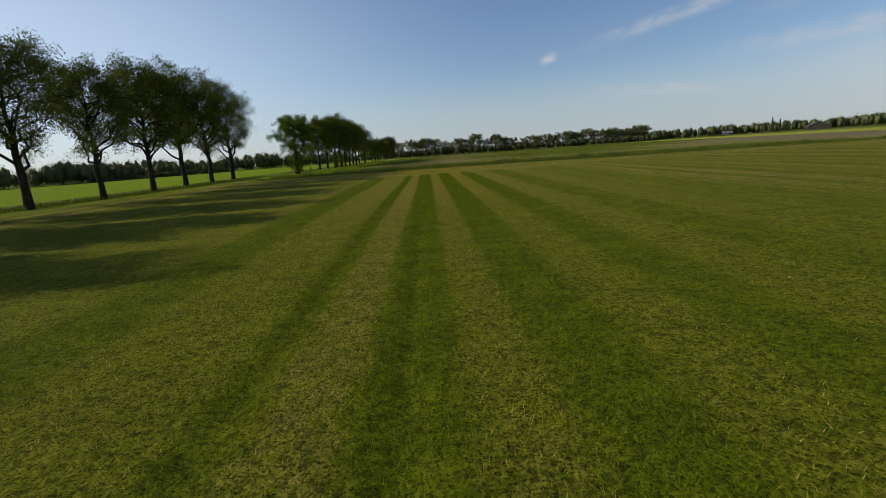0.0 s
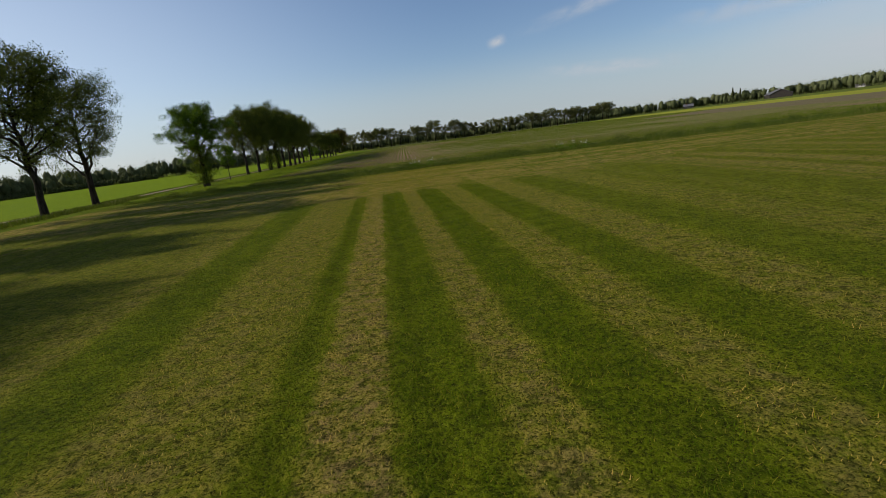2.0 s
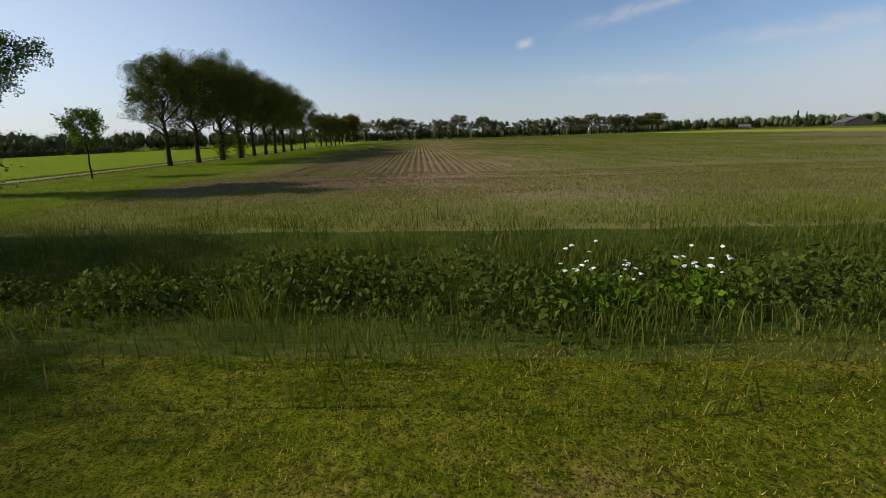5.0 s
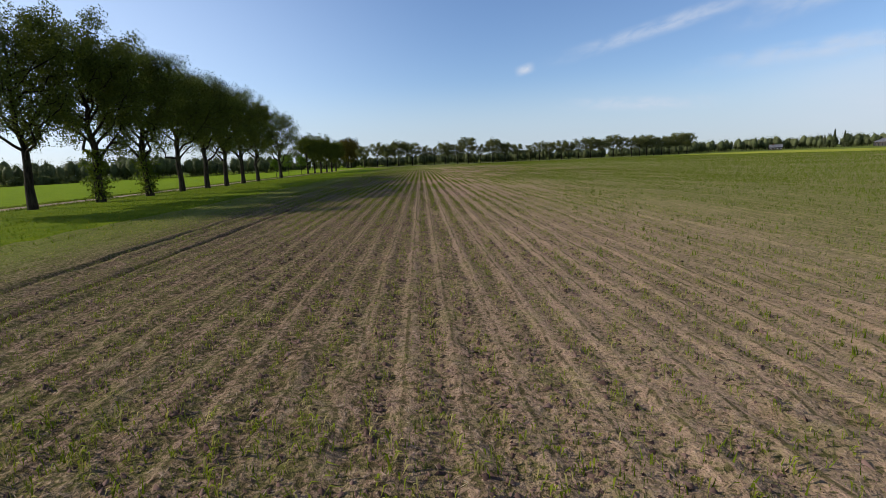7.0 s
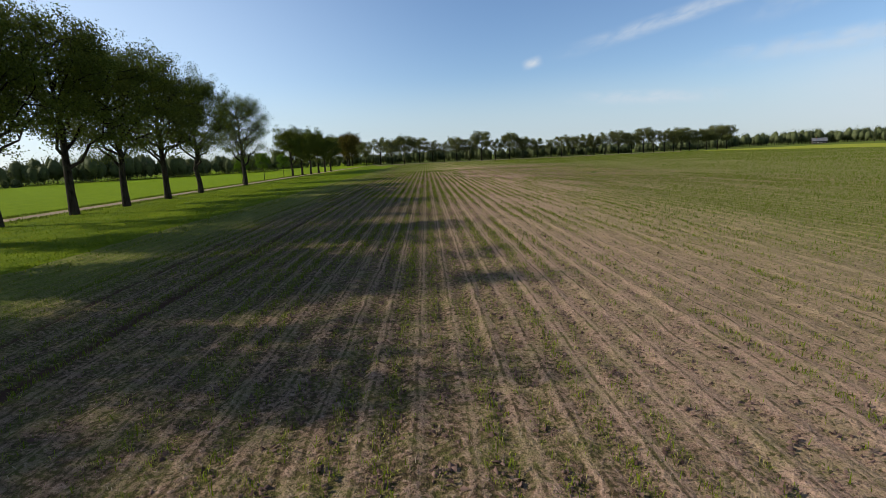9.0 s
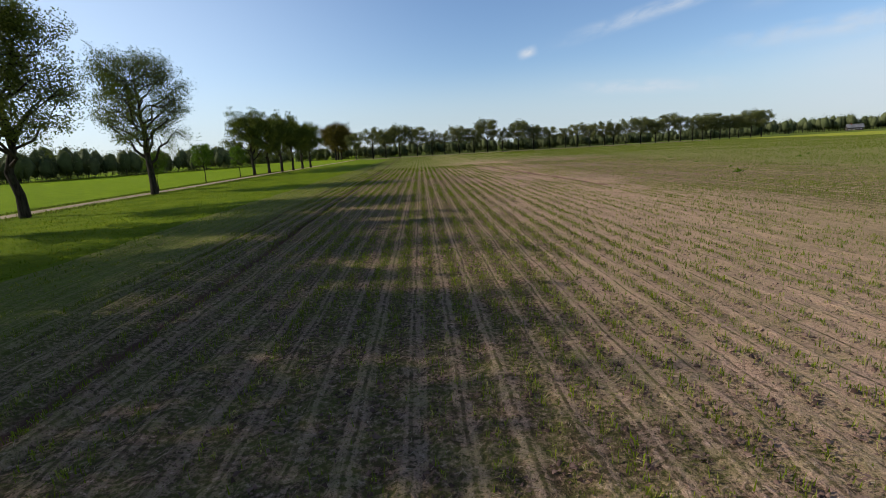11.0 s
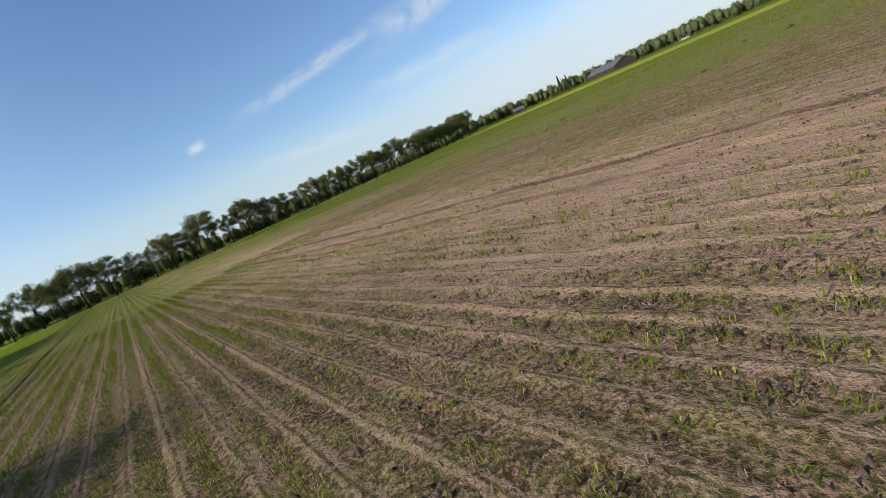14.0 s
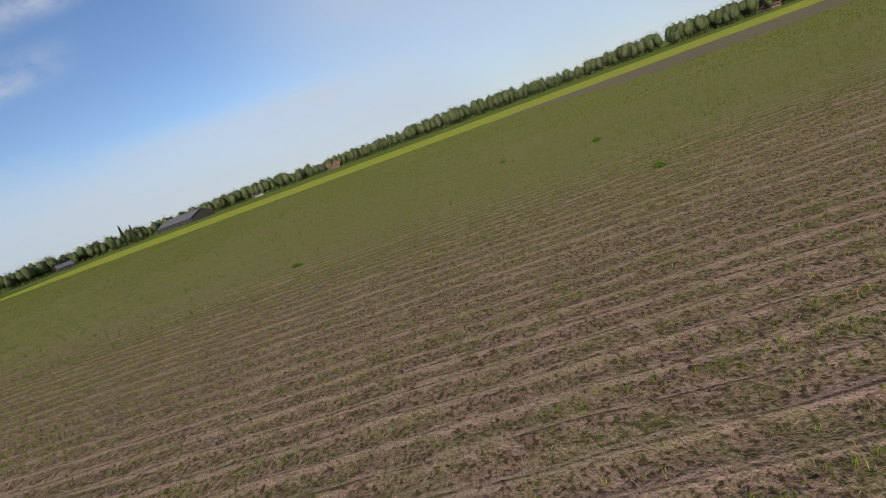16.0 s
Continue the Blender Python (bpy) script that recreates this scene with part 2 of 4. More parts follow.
    for centre, half, ax, ay, start, stop, depth in tracks:
        across = k.math("ADD", k.math("MULTIPLY", k.axis(0), ax), k.math("MULTIPLY", k.axis(1), ay))
        off = k.math("ADD", k.math("ABSOLUTE", k.math("SUBTRACT", across, centre)), ragged)
        here = k.math("MULTIPLY", k.ramp(off, half * 0.4, half * 1.1, depth, 0.0), k.math("MULTIPLY", k.ramp(k.axis(1), start, start + 12), k.ramp(k.axis(1), stop, stop + 14, 1.0, 0.0)))
        col = k.mix(here, col, (0.082, 0.042, 0.029))
    k.bump(k.math("ADD", lumps, k.math("MULTIPLY", crumbs, 0.25)), 0.075)
    return k.done(col, 0.95)


def leaf_material(name, a, b, clear=0.22):
    k = Mat(name)
    col = k.mix(k.island(), a, b)
    col = k.mix(k.ramp(k.noise(0.6, 3), 0.35, 0.7, 0.0, 0.45), col, tuple(0.6 * v for v in a))
    return k.done(col, 0.55, clear)


def bark_material():
    k = Mat("oak_bark")
    ribs = k.noise(5.0, 6, 0.7, k.scaled(1, 1, 0.16))
    col = k.mix(k.ramp(ribs, 0.35, 0.65), (0.014, 0.011, 0.008), (0.050, 0.040, 0.030))
    col = k.mix(k.ramp(k.noise(0.8, 4), 0.5, 0.7, 0.0, 0.5), col, (0.06, 0.075, 0.035))
    k.bump(ribs, 0.06)
    return k.done(col, 0.9)


def plain_material(name, a, b, scale=2.0, rough=0.7, bump=0.0):
    k = Mat(name)
    col = k.mix(k.ramp(k.noise(scale, 6, 0.65), 0.3, 0.7), a, b)
    if bump:
        k.bump(k.noise(scale * 6, 6, 0.7), bump)
    return k.done(col, rough)


def blade_material(name, lush, dry, share, clear=0.3):
    """Single blades: green ones and straw ones by chance."""
    k = Mat(name)
    own = k.island()
    col = k.mix(k.ramp(own, share - 0.1, share + 0.1), lush, dry)
    col = k.mix(k.ramp(k.noise(0.8, 4), 0.3, 0.7, 0.0, 0.5), col, tuple(0.65 * v for v in lush))
    return k.done(col, 0.6, clear)


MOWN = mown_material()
VERGE = meadow_material("verge_grass", (0.095, 0.140, 0.004), (0.150, 0.195, 0.006), (0.065, 0.075, 0.006))
PASTURE = meadow_material("bright_pasture", (0.140, 0.205, 0.004), (0.175, 0.240, 0.006), (0.095, 0.140, 0.005))
DITCHBED = meadow_material("ditch_bed", (0.066, 0.094, 0.012), (0.098, 0.124, 0.015), (0.050, 0.050, 0.014))
ROUGH = meadow_material("rough_meadow", (0.090, 0.125, 0.016), (0.130, 0.150, 0.024), (0.070, 0.070, 0.018))
YELLOW = meadow_material("flowering_strip", (0.235, 0.260, 0.030), (0.330, 0.315, 0.035), (0.150, 0.180, 0.025))
FALLOW = meadow_material("fallow_field", (0.150, 0.118, 0.066), (0.180, 0.140, 0.078), (0.110, 0.105, 0.040))
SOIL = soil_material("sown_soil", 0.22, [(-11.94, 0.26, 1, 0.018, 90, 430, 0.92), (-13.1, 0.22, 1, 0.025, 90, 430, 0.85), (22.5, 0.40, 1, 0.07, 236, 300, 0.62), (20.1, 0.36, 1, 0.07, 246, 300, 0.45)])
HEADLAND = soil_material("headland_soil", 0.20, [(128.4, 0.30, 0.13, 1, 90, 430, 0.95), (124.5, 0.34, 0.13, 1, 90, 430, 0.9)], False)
TRACK = plain_material("sand_track", (0.225, 0.165, 0.105), (0.330, 0.255, 0.170), 0.8, 0.95, 0.05)
BARK = bark_material()
OAK = leaf_material("oak_leaves", (0.070, 0.088, 0.016), (0.128, 0.152, 0.026), 0.25)
OAKBRIGHT = leaf_material("young_oak_leaves", (0.080, 0.140, 0.014), (0.125, 0.195, 0.020))
IVY = leaf_material("ivy_leaves", (0.060, 0.095, 0.010), (0.140, 0.165, 0.018), 0.25)
COPPER = leaf_material("bronze_leaves", (0.085, 0.070, 0.014), (0.135, 0.105, 0.020))
# far oaks and woods paler and greyer, distance haze put into the leaf colour
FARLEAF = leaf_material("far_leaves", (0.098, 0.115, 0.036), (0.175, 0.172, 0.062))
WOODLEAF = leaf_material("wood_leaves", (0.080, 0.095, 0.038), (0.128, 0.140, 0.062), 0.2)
LAWN = blade_material("meadow_blades", (0.190, 0.200, 0.006), (0.520, 0.355, 0.090), 0.60)
LUSH = blade_material("lush_blades", (0.090, 0.138, 0.003), (0.270, 0.225, 0.022), 0.84)
TALL = blade_material("tall_grass_blades", (0.088, 0.122, 0.013), (0.190, 0.175, 0.055), 0.80)
SPROUT = blade_material("sprout_blades", (0.165, 0.195, 0.014), (0.360, 0.300, 0.110), 0.74)
FARSPROUT = blade_material("far_sprout_blades", (0.112, 0.152, 0.010), (0.230, 0.215, 0.060), 0.88)
STUBBLE = plain_material("dry_stalks", (0.240, 0.185, 0.120), (0.360, 0.290, 0.190), 5.0)
WEED = leaf_material("weed_leaves", (0.060, 0.120, 0.006), (0.105, 0.170, 0.012))
NETTLE = leaf_material("nettle_leaves", (0.052, 0.080, 0.012), (0.095, 0.125, 0.022), 0.25)
WHITE = plain_material("white_umbels", (0.62, 0.64, 0.52), (0.78, 0.78, 0.70), 8.0)
PRESSED = plain_material("pressed_soil", (0.125, 0.066, 0.046), (0.190, 0.108, 0.076), 9.0, 0.95, 0.02)
CLOD = leaf_material("clods", (0.060, 0.036, 0.027), (0.220, 0.138, 0.104), 0.0)


# ---- builders ----
def np_mesh(name, verts, faces, mats, smooth=False):
    """A mesh from arrays: verts (n, 3), faces (m, k)."""
    verts, faces = np.asarray(verts, np.float32), np.asarray(faces, np.int32)
    me = bpy.data.meshes.new(name)
    me.vertices.add(len(verts))
    me.vertices.foreach_set("co", verts.ravel())
    me.loops.add(faces.size)
    me.loops.foreach_set("vertex_index", faces.ravel())
    me.polygons.add(len(faces))
    me.polygons.foreach_set("loop_start", np.arange(0, faces.size, faces.shape[1], dtype=np.int32))
    if smooth:
        me.polygons.foreach_set("use_smooth", np.ones(len(faces), bool))
    for m in mats if isinstance(mats, (list, tuple)) else [mats]:
        me.materials.append(m)
    me.update(calc_edges=True)
    me.validate()
    return me


def part(name, me, parent, label=""):
    """Links a mesh as one part under a thing or a part."""
    ob = new(name, me)
    ob.parent = parent
    return tagged(ob, label)


def thing(name, label, category, group="", kind="", at=(0, 0, 0)):
    ob = new(name)
    ob.empty_display_size = 0.3
    ob.location = at
    return tagged(ob, label, category, group, kind)


def rng(seed):
    return np.random.default_rng(seed)


def smooth_noise(x, y, scale, seed):
    """Smooth noise from 0 to 1 on arrays, by a few crossing waves."""
    r, out = rng(seed), np.zeros(np.broadcast(x, y).shape)
    for n in range(9):
        a, f, p = r.uniform(0, 6.28), r.uniform(0.5, 1.8) / scale, r.uniform(0, 6.28)
        out = out + np.sin((x * math.cos(a) + y * math.sin(a)) * f * 6.28 / 2 + p)
    return np.clip(0.5 + out / 9, 0, 1)


def bank(x):
    """How far the ditch and the headland lie ahead of their mean line at x."""
    return -0.13 * np.clip(x, -30, 60)


def ditch_share(y):
    return np.clip((y - 60) / 30, 0, 1) * np.clip((150 - y) / 19, 0, 1)


def track_shift(y):
    """How far the sand track swings towards the trees along the avenue."""
    t = np.clip((y - 82) / 26, 0, 1)
    return 3.0 * t * t * (3 - 2 * t)


# ---- ground: one sheet with furrows, ruts and the ditch ----
ROW = 0.75
FURROWS = ((-11.94, 0.018), (-13.1, 0.025))
WHEELS = (22.5, 20.1)


def height(x, y):
    """The ground's height. y is the place along the avenue before the ditch's slant is laid on."""
    z = 0.10 * (smooth_noise(x, y, 14, 3) - 0.5) + 0.05 * (smooth_noise(x, y, 3.1, 4) - 0.5)
    near = (np.abs(x) < 31) & (y > 20) & (y < 300)
    z = np.where(near, z, z * 0.6)
    sown = (x > -25) & (x < 72) & (y > 129.4) & (y < 466)
    fine = sown & (x < 31)
    sway = 0.25 * (smooth_noise(x * 0, y, 30, 5) - 0.5)
    wave = lambda p: np.abs(((x + sway) / p) % 1.0 - 0.5) * 2.0
    ridge = 0.034 * (wave(ROW) - 0.5) + 0.034 * (wave(ROW / 2) - 0.5)
    z = np.where(fine, z + ridge * (0.35 + 1.1 * smooth_noise(x, y, 5, 6)) + 0.10 * (smooth_noise(x, y, 0.45, 7) - 0.5), z)
    for c, slant in FURROWS:
        z = np.where((y > 131), z - 0.15 * np.exp(-(((x + slant * y - c - 0.25 * (smooth_noise(x * 0, y, 25, 8) - 0.5)) / 0.22) ** 2)) + 0.08 * np.exp(-(((x + slant * y - c - 0.5) / 0.2) ** 2)), z)
    for c, depth in ((128.4, 0.17), (124.5, 0.15)):
        z = np.where((x > -17) & (x < 60), z - depth * np.exp(-(((y - c - 0.25 * (smooth_noise(x, y * 0, 1.6, 10) - 0.5)) / 0.20) ** 2)) + 0.09 * np.exp(-(((y - c - 0.5) / 0.22) ** 2)) * smooth_noise(x, y, 0.8, 12), z)
    for c in WHEELS:
        z = np.where((y > 222) & (y < 300), z - 0.05 * np.exp(-(((x + 0.07 * y - c) / 0.33) ** 4)), z)
    for c in (-1.75, 0.2):
        z = np.where((y < 66) & (y > -40), z - 0.06 * np.exp(-(((x + 0.043 * y - c) / 0.16) ** 2)) * (0.3 + 1.4 * smooth_noise(x * 0, y, 1.3, 9)), z)
    ditch = np.exp(-(((y - 98.5) / 2.6) ** 2))
    return np.where(x > -37, z - 0.9 * ditch, z - 0.25 * ditch * np.exp(-(((x + 37) / 6) ** 2)))


def ground():
    xs = np.unique(np.round(np.concatenate([
        np.array([-4500, -2500, -1200, -700, -450, -320, -250, -205, -165, -140, -120, -100, -85, -70, -60, -54, -51, -49.2]),
        np.arange(-46.8, -31, 0.9), np.arange(-31, -25, 0.5), np.arange(-25, -18, 0.125), np.arange(-18, 14, 0.125), np.arange(14, 31, 0.1875), np.arange(31, 60, 1.5),
        np.arange(60, 362, 6.0), np.array([380, 420, 500, 800, 1400, 2600, 4500])]), 4))
    ys = np.unique(np.round(np.concatenate([
        np.array([-4500, -2500, -1400, -800, -500, -350, -250, -180, -130, -100, -80, -60, -40, -28, -18, -10]),
        np.arange(-4, 92, 1.5), np.arange(92, 124, 0.6), np.arange(124, 134, 0.2), np.arange(134, 300, 1.1), np.arange(300, 468, 3.0),
        np.array([468, 470, 473, 480, 490, 510, 560, 650, 800, 1100, 1600, 2600, 4500])]), 4))
    gx, gy = np.meshgrid(xs, ys)
    gz = height(gx, gy)
    wy = gy + bank(gx) * ditch_share(gy)
    wx = gx + track_shift(gy) * np.interp(gx, [-85, -51, -45, -38], [0, 1, 1, 0])
    verts = np.stack([wx, wy, gz], -1).reshape(-1, 3)
    nx, ny = len(xs), len(ys)
    i = (np.arange(ny - 1)[:, None] * nx + np.arange(nx - 1)[None]).ravel()
    faces = np.stack([i, i + 1, i + 1 + nx, i + nx], -1)
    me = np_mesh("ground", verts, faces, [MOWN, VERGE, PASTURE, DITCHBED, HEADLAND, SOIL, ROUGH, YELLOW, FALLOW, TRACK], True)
    cx, cy = np.meshgrid((xs[1:] + xs[:-1]) / 2, (ys[1:] + ys[:-1]) / 2)
    zone = np.full(cx.shape, 6)
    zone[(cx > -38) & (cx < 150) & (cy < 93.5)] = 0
    zone[(cx > -200) & (cx < -49.2)] = 2
    zone[(cx < -49.2) & (cx > -51)] = 1
    zone[(cx > -46.8) & (cx < -37)] = 1
    zone[(cx >= -49.2) & (cx <= -46.8)] = 9
    zone[(cx > -37) & (cx < 150) & (cy > 93.5) & (cy < 103.5)] = 3
    zone[(cx > -24) & (cx < 72) & (cy > 103.5) & (cy < 129.2)] = 4
    zone[(cx > -37) & (cx < -24) & (cy > 103.5)] = 1
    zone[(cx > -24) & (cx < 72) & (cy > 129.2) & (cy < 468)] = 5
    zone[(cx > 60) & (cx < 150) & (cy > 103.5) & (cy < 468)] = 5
    zone[(cx > 60) & (cx < 150) & (cy > 103.5) & (cx > 96) & (cy < 236 + 0.5 * (cx - 96))] = 8
    zone[(cx > 60) & (cx < 150) & (cy > 103.5) & (cy < 129.2)] = 4
    zone[(cx > 150) & (cx < 235)] = 7
    zone[(cx > 150) & (cx < 340) & (cy > 460)] = 6
    zone[(cy > 468) & (cy < 500) & (cx > -40) & (cx < 150)] = 8
    zone[(cy > 458) & (cy < 468) & (cx > -40) & (cx < 150)] = 9
    me.polygons.foreach_set("material_index", zone.ravel().astype(np.int32))
    me.update()
    return tagged(new("ground", me), "flat farmland of mown meadow, sown soil and pasture", "ground", kind="structure")


ground()


def ground_z(x, y):
    """The ground's height at places of the world."""
    x, y = np.asarray(x, float), np.asarray(y, float)
    raw = y - bank(x) * ditch_share(y)
    return height(x, raw)


# ---- trees ----
def tube(points, radii, sides=7):
    """A tapering limb along points: verts and faces."""
    points = np.asarray(points, float)
    along = np.gradient(points, axis=0)
    along /= np.linalg.norm(along, axis=1)[:, None] + 1e-9
    side = np.cross(along, (0.31, 0.95, 0.05))
    side /= np.linalg.norm(side, axis=1)[:, None] + 1e-9
    up = np.cross(side, along)
    a = np.arange(sides) * 6.2832 / sides
    ring = points[:, None] + np.asarray(radii)[:, None, None] * (np.cos(a)[None, :, None] * side[:, None] + np.sin(a)[None, :, None] * up[:, None])
    n = len(points)
    i = np.arange(n - 1)[:, None] * sides + np.arange(sides)[None]
    j = np.arange(n - 1)[:, None] * sides + (np.arange(sides)[None] + 1) % sides
    return ring.reshape(-1, 3), np.stack([i, j, j + sides, i + sides], -1).reshape(-1, 4)


def joined(pieces):
    verts, faces, n = [], [], 0
    for v, f in pieces:
        verts.append(v)
        faces.append(f + n)
        n += len(v)
    return np.concatenate(verts), np.concatenate(faces)


def leaves(centres, size, r, flat=0.0):
    """Folded diamond leaves of a given size round each centre: verts and faces."""
    n = len(centres)
    d = r.normal(size=(n, 3))
    d[:, 2] *= 1 - flat
    d /= np.linalg.norm(d, axis=1)[:, None]
    e = np.cross(d, r.normal(size=(n, 3)))
    e /= np.linalg.norm(e, axis=1)[:, None]
    up = np.cross(d, e)
    s = (size * r.uniform(0.6, 1.35, n))[:, None]
    fold = 0.18 * s * up
    v = np.stack([centres - d * s * 0.5, centres + e * s * 0.33 + fold, centres + d * s * 0.6, centres - e * s * 0.33 + fold], 1)
    return v.reshape(-1, 3), np.arange(4 * n).reshape(n, 4)


def curve(a, b, r, wild, n=5, sag=0.0):
    t = np.linspace(0, 1, n)[:, None]
    p = np.asarray(a) * (1 - t) + np.asarray(b) * t
    p[1:-1] += r.normal(size=(n - 2, 3)) * wild
    p[:, 2] += sag * np.sin(t[:, 0] * 3.1416)
    return p


def tree(name, label, seed, tall, wide, clear_trunk, girth, leaf_mat, leaf_size, per_tip, limbs=16, subs=6, shape=0.45, lean=(0, 0), ivy=0.0, sparse=0.0,
         category="tree", group="", sides=7, spread=0.046):
    """A broadleaf tree: tapered trunk, upswept limbs that fork, and leaves in clumps round the twigs. shape: height of the widest part in the crown."""
    r = rng(seed)
    top = np.array([lean[0], lean[1], tall * 0.9])
    t = np.linspace(0, 1, 9)
    trunk = t[:, None] * top + np.concatenate([np.zeros((2, 3)), r.normal(size=(7, 3)) * (0.008 * tall, 0.008 * tall, 0)])
    trunk[0, 2] = -0.25
    radii = girth * np.array([1.25, 0.95, 0.86, 0.76, 0.62, 0.47, 0.33, 0.20, 0.08])
    pieces, twigs, tips = [tube(trunk, radii, sides + 2)], [], []
    golden = 2.39996
    for i in range(limbs):
        h = clear_trunk + (0.90 * tall - clear_trunk) * ((i + 0.35) / limbs) ** 0.85
        root = np.array([np.interp(h, trunk[:, 2], trunk[:, k]) for k in range(3)])
        a = i * golden + r.uniform(-0.5, 0.5)
        low = 1 - (h - clear_trunk) / (0.9 * tall - clear_trunk)
        rise = (tall - h) * r.uniform(0.34, 0.66) * (1 - 0.42 * low) + 0.02 * tall
        level = np.clip((h + rise - clear_trunk) / (tall - clear_trunk), 0, 1)
        env = (min(1.0, level / shape) ** 0.42) if level < shape else math.sqrt(max(0.03, 1 - ((level - shape) / (1.03 - shape)) ** 3.0))
        reach = 0.5 * wide * env * r.uniform(0.70, 1.06)
        end = root + np.array([math.cos(a) * reach, math.sin(a) * reach, rise])
        limb = curve(root, end, r, 0.02 * tall, 6, 0.03 * reach)
        w = girth * np.interp(h, [0, tall], [0.55, 0.16])
        pieces.append(tube(limb, w * np.array([1, 0.8, 0.62, 0.46, 0.3, 0.12]), sides - 1))
        for s in range(subs):
            f = 0.28 + 0.72 * (s + r.uniform(0.2, 0.8)) / subs
            base = np.array([np.interp(f, np.linspace(0, 1, 6), limb[:, k]) for k in range(3)])
            out = r.normal(size=3) * (1, 1, 0.75) + np.array([math.cos(a), math.sin(a), 0.55]) * 0.8
            out /= np.linalg.norm(out)
            tip = base + out * wide * r.uniform(0.09, 0.2)
            sub = curve(base, tip, r, 0.006 * tall, 4)
            pieces.append(tube(sub, w * np.array([0.34, 0.24, 0.15, 0.05]), 4))
            if r.uniform() < sparse:
                tips.append(tip[None])
                continue
            tips += [tip[None], sub[2][None], (base + 0.5 * (tip - base) + r.normal(size=3) * 0.04 * wide)[None]]
            for q in range(2):
                spur = tip + r.normal(size=3) * 0.05 * wide
                pieces.append(tube(np.array([sub[2], (sub[2] + spur) / 2 + r.normal(size=3) * 0.05, spur]), w * np.array([0.14, 0.09, 0.03]), 3))
                tips.append(spur[None])
    v, f = joined(pieces)
    ob = thing(name, label, category, group)
    part("trunk", np_mesh(name + "_trunk", v, f, BARK, True), ob)
    tips = np.concatenate(tips)
    keep = r.uniform(size=len(tips)) > 0.14
    tips = tips[keep]
    at = np.repeat(tips, per_tip, axis=0)
    at = at + np.clip(r.normal(size=at.shape), -1.35, 1.35) * (spread * wide, spread * wide, spread * wide * 0.8)
    at = at[at[:, 2] > clear_trunk * 0.80]
    v, f = leaves(at, leaf_size, r)
    part("crown", np_mesh(name + "_crown", v, f, leaf_mat), ob)
    if ivy:
        n = int(ivy ** 3 * 1500)
        h = r.uniform(0.05, 1, n) ** 0.9 * ivy * 5.5
        a = r.uniform(0, 6.2832, n)
        d = girth * 1.05 + np.abs(r.normal(size=n)) * 0.52 * ivy ** 1.8 * (0.5 + np.sin(h * 1.7 + 1) ** 2)
        c = np.stack([np.interp(h, trunk[:, 2], trunk[:, 0]) + np.cos(a) * d, np.interp(h, trunk[:, 2], trunk[:, 1]) + np.sin(a) * d, h], -1)
        v, f = leaves(c, 0.24, r)
        part("ivy", np_mesh(name + "_ivy", v, f, IVY), ob, "ivy climbing the trunk")
    return ob


def stand(ob, x, y, turn=0.0, size=1.0, label="", tall=1.0):
    """Moves a first tree, or sets a copy of it, on the ground."""
    m = pose(x, y, float(ground_z(x, y)) - 0.02, 0, 0, turn) @ Matrix.Diagonal((size, size, size * tall, 1))
    if not ob.get("stood"):
        ob.matrix_basis = m
        ob["stood"] = 1
        made = ob
    else:
        made = copy_thing(ob, m @ Matrix.Diagonal((1 / ob.scale.x, 1 / ob.scale.y, 1 / ob.scale.z, 1)))
    return tagged(made, label)


AVENUE = "avenue oaks along the sand track"
OAKLABEL = "mature oak with upswept crown beside the sand track"
oaks = [tree("oak_tree", OAKLABEL, q, 17.3, w, 4.0, 0.38, OAK, 0.185, 44, 30, 7, 0.56, group=AVENUE, spread=0.043, sparse=0.10) for q, w in ((11, 10.8), (12, 10.5), (13, 11.0), (14, 10.7))]
ivied = tree("oak_tree", "oak with its trunk wrapped in ivy beside the sand track", 21, 17.3, 10.2, 3.8, 0.42, OAK, 0.185, 50, 28, 7, 0.56, group=AVENUE, ivy=1.0, spread=0.045)
thin = tree("oak_tree", "thinly leaved oak with bare twigs showing", 31, 17.0, 10.4, 3.6, 0.42, OAK, 0.16, 38, 26, 9, 0.5, group=AVENUE, sparse=0.08, spread=0.046)
old = tree("oak_tree", "broad old oak, trunk and lower limbs thick with ivy", 41, 13.8, 9.6, 4.6, 0.55, OAKBRIGHT, 0.19, 66, 15, 8, 0.55, spread=0.044, lean=(0.4, -1.0), group=AVENUE, ivy=1.35)
young = tree("young_oak_tree", "young staked oak with a small bright crown", 51, 7.0, 3.6, 2.4, 0.09, OAKBRIGHT, 0.22, 13, 12, 5, 0.42, group=AVENUE, spread=0.08)
# first five before the gap, then the ivied ones, then the closed run to the thin one
for k, x, y, turn, size in ((2, -40.5, 8.0, 60, 0.96), (1, -40.5, 18.0, 310, 0.95), (0, -40.5, 28.5, 0, 0.95), (3, -40.5, 39.0, 220, 0.94), (0, -40.6, 60.8, 130, 0.89), (1, -41.2, 72.0, 40, 0.99), (2, -42.4, 83.0, 200, 1.03), (3, -43.2, 93.6, 80, 1.03),
                            (0, -41.4, 164.2, 250, 0.89), (1, -41.0, 173.2, 300, 0.97), (0, -40.6, 201.0, 75, 0.99), (2, -40.6, 209.6, 10, 1.0), (3, -40.7, 218.0, 150, 0.97),
                            (1, -41.2, 228.0, 220, 0.99), (2, -41.7, 238.7, 310, 0.95)):
    stand(oaks[k], x, y, turn, size)
small = [tree("oak_tree", OAKLABEL, q, 13.0, 9.6, 2.9, 0.34, OAK, 0.24, 40, 19, 6, 0.5, group=AVENUE, sides=5) for q in (15, 16)]
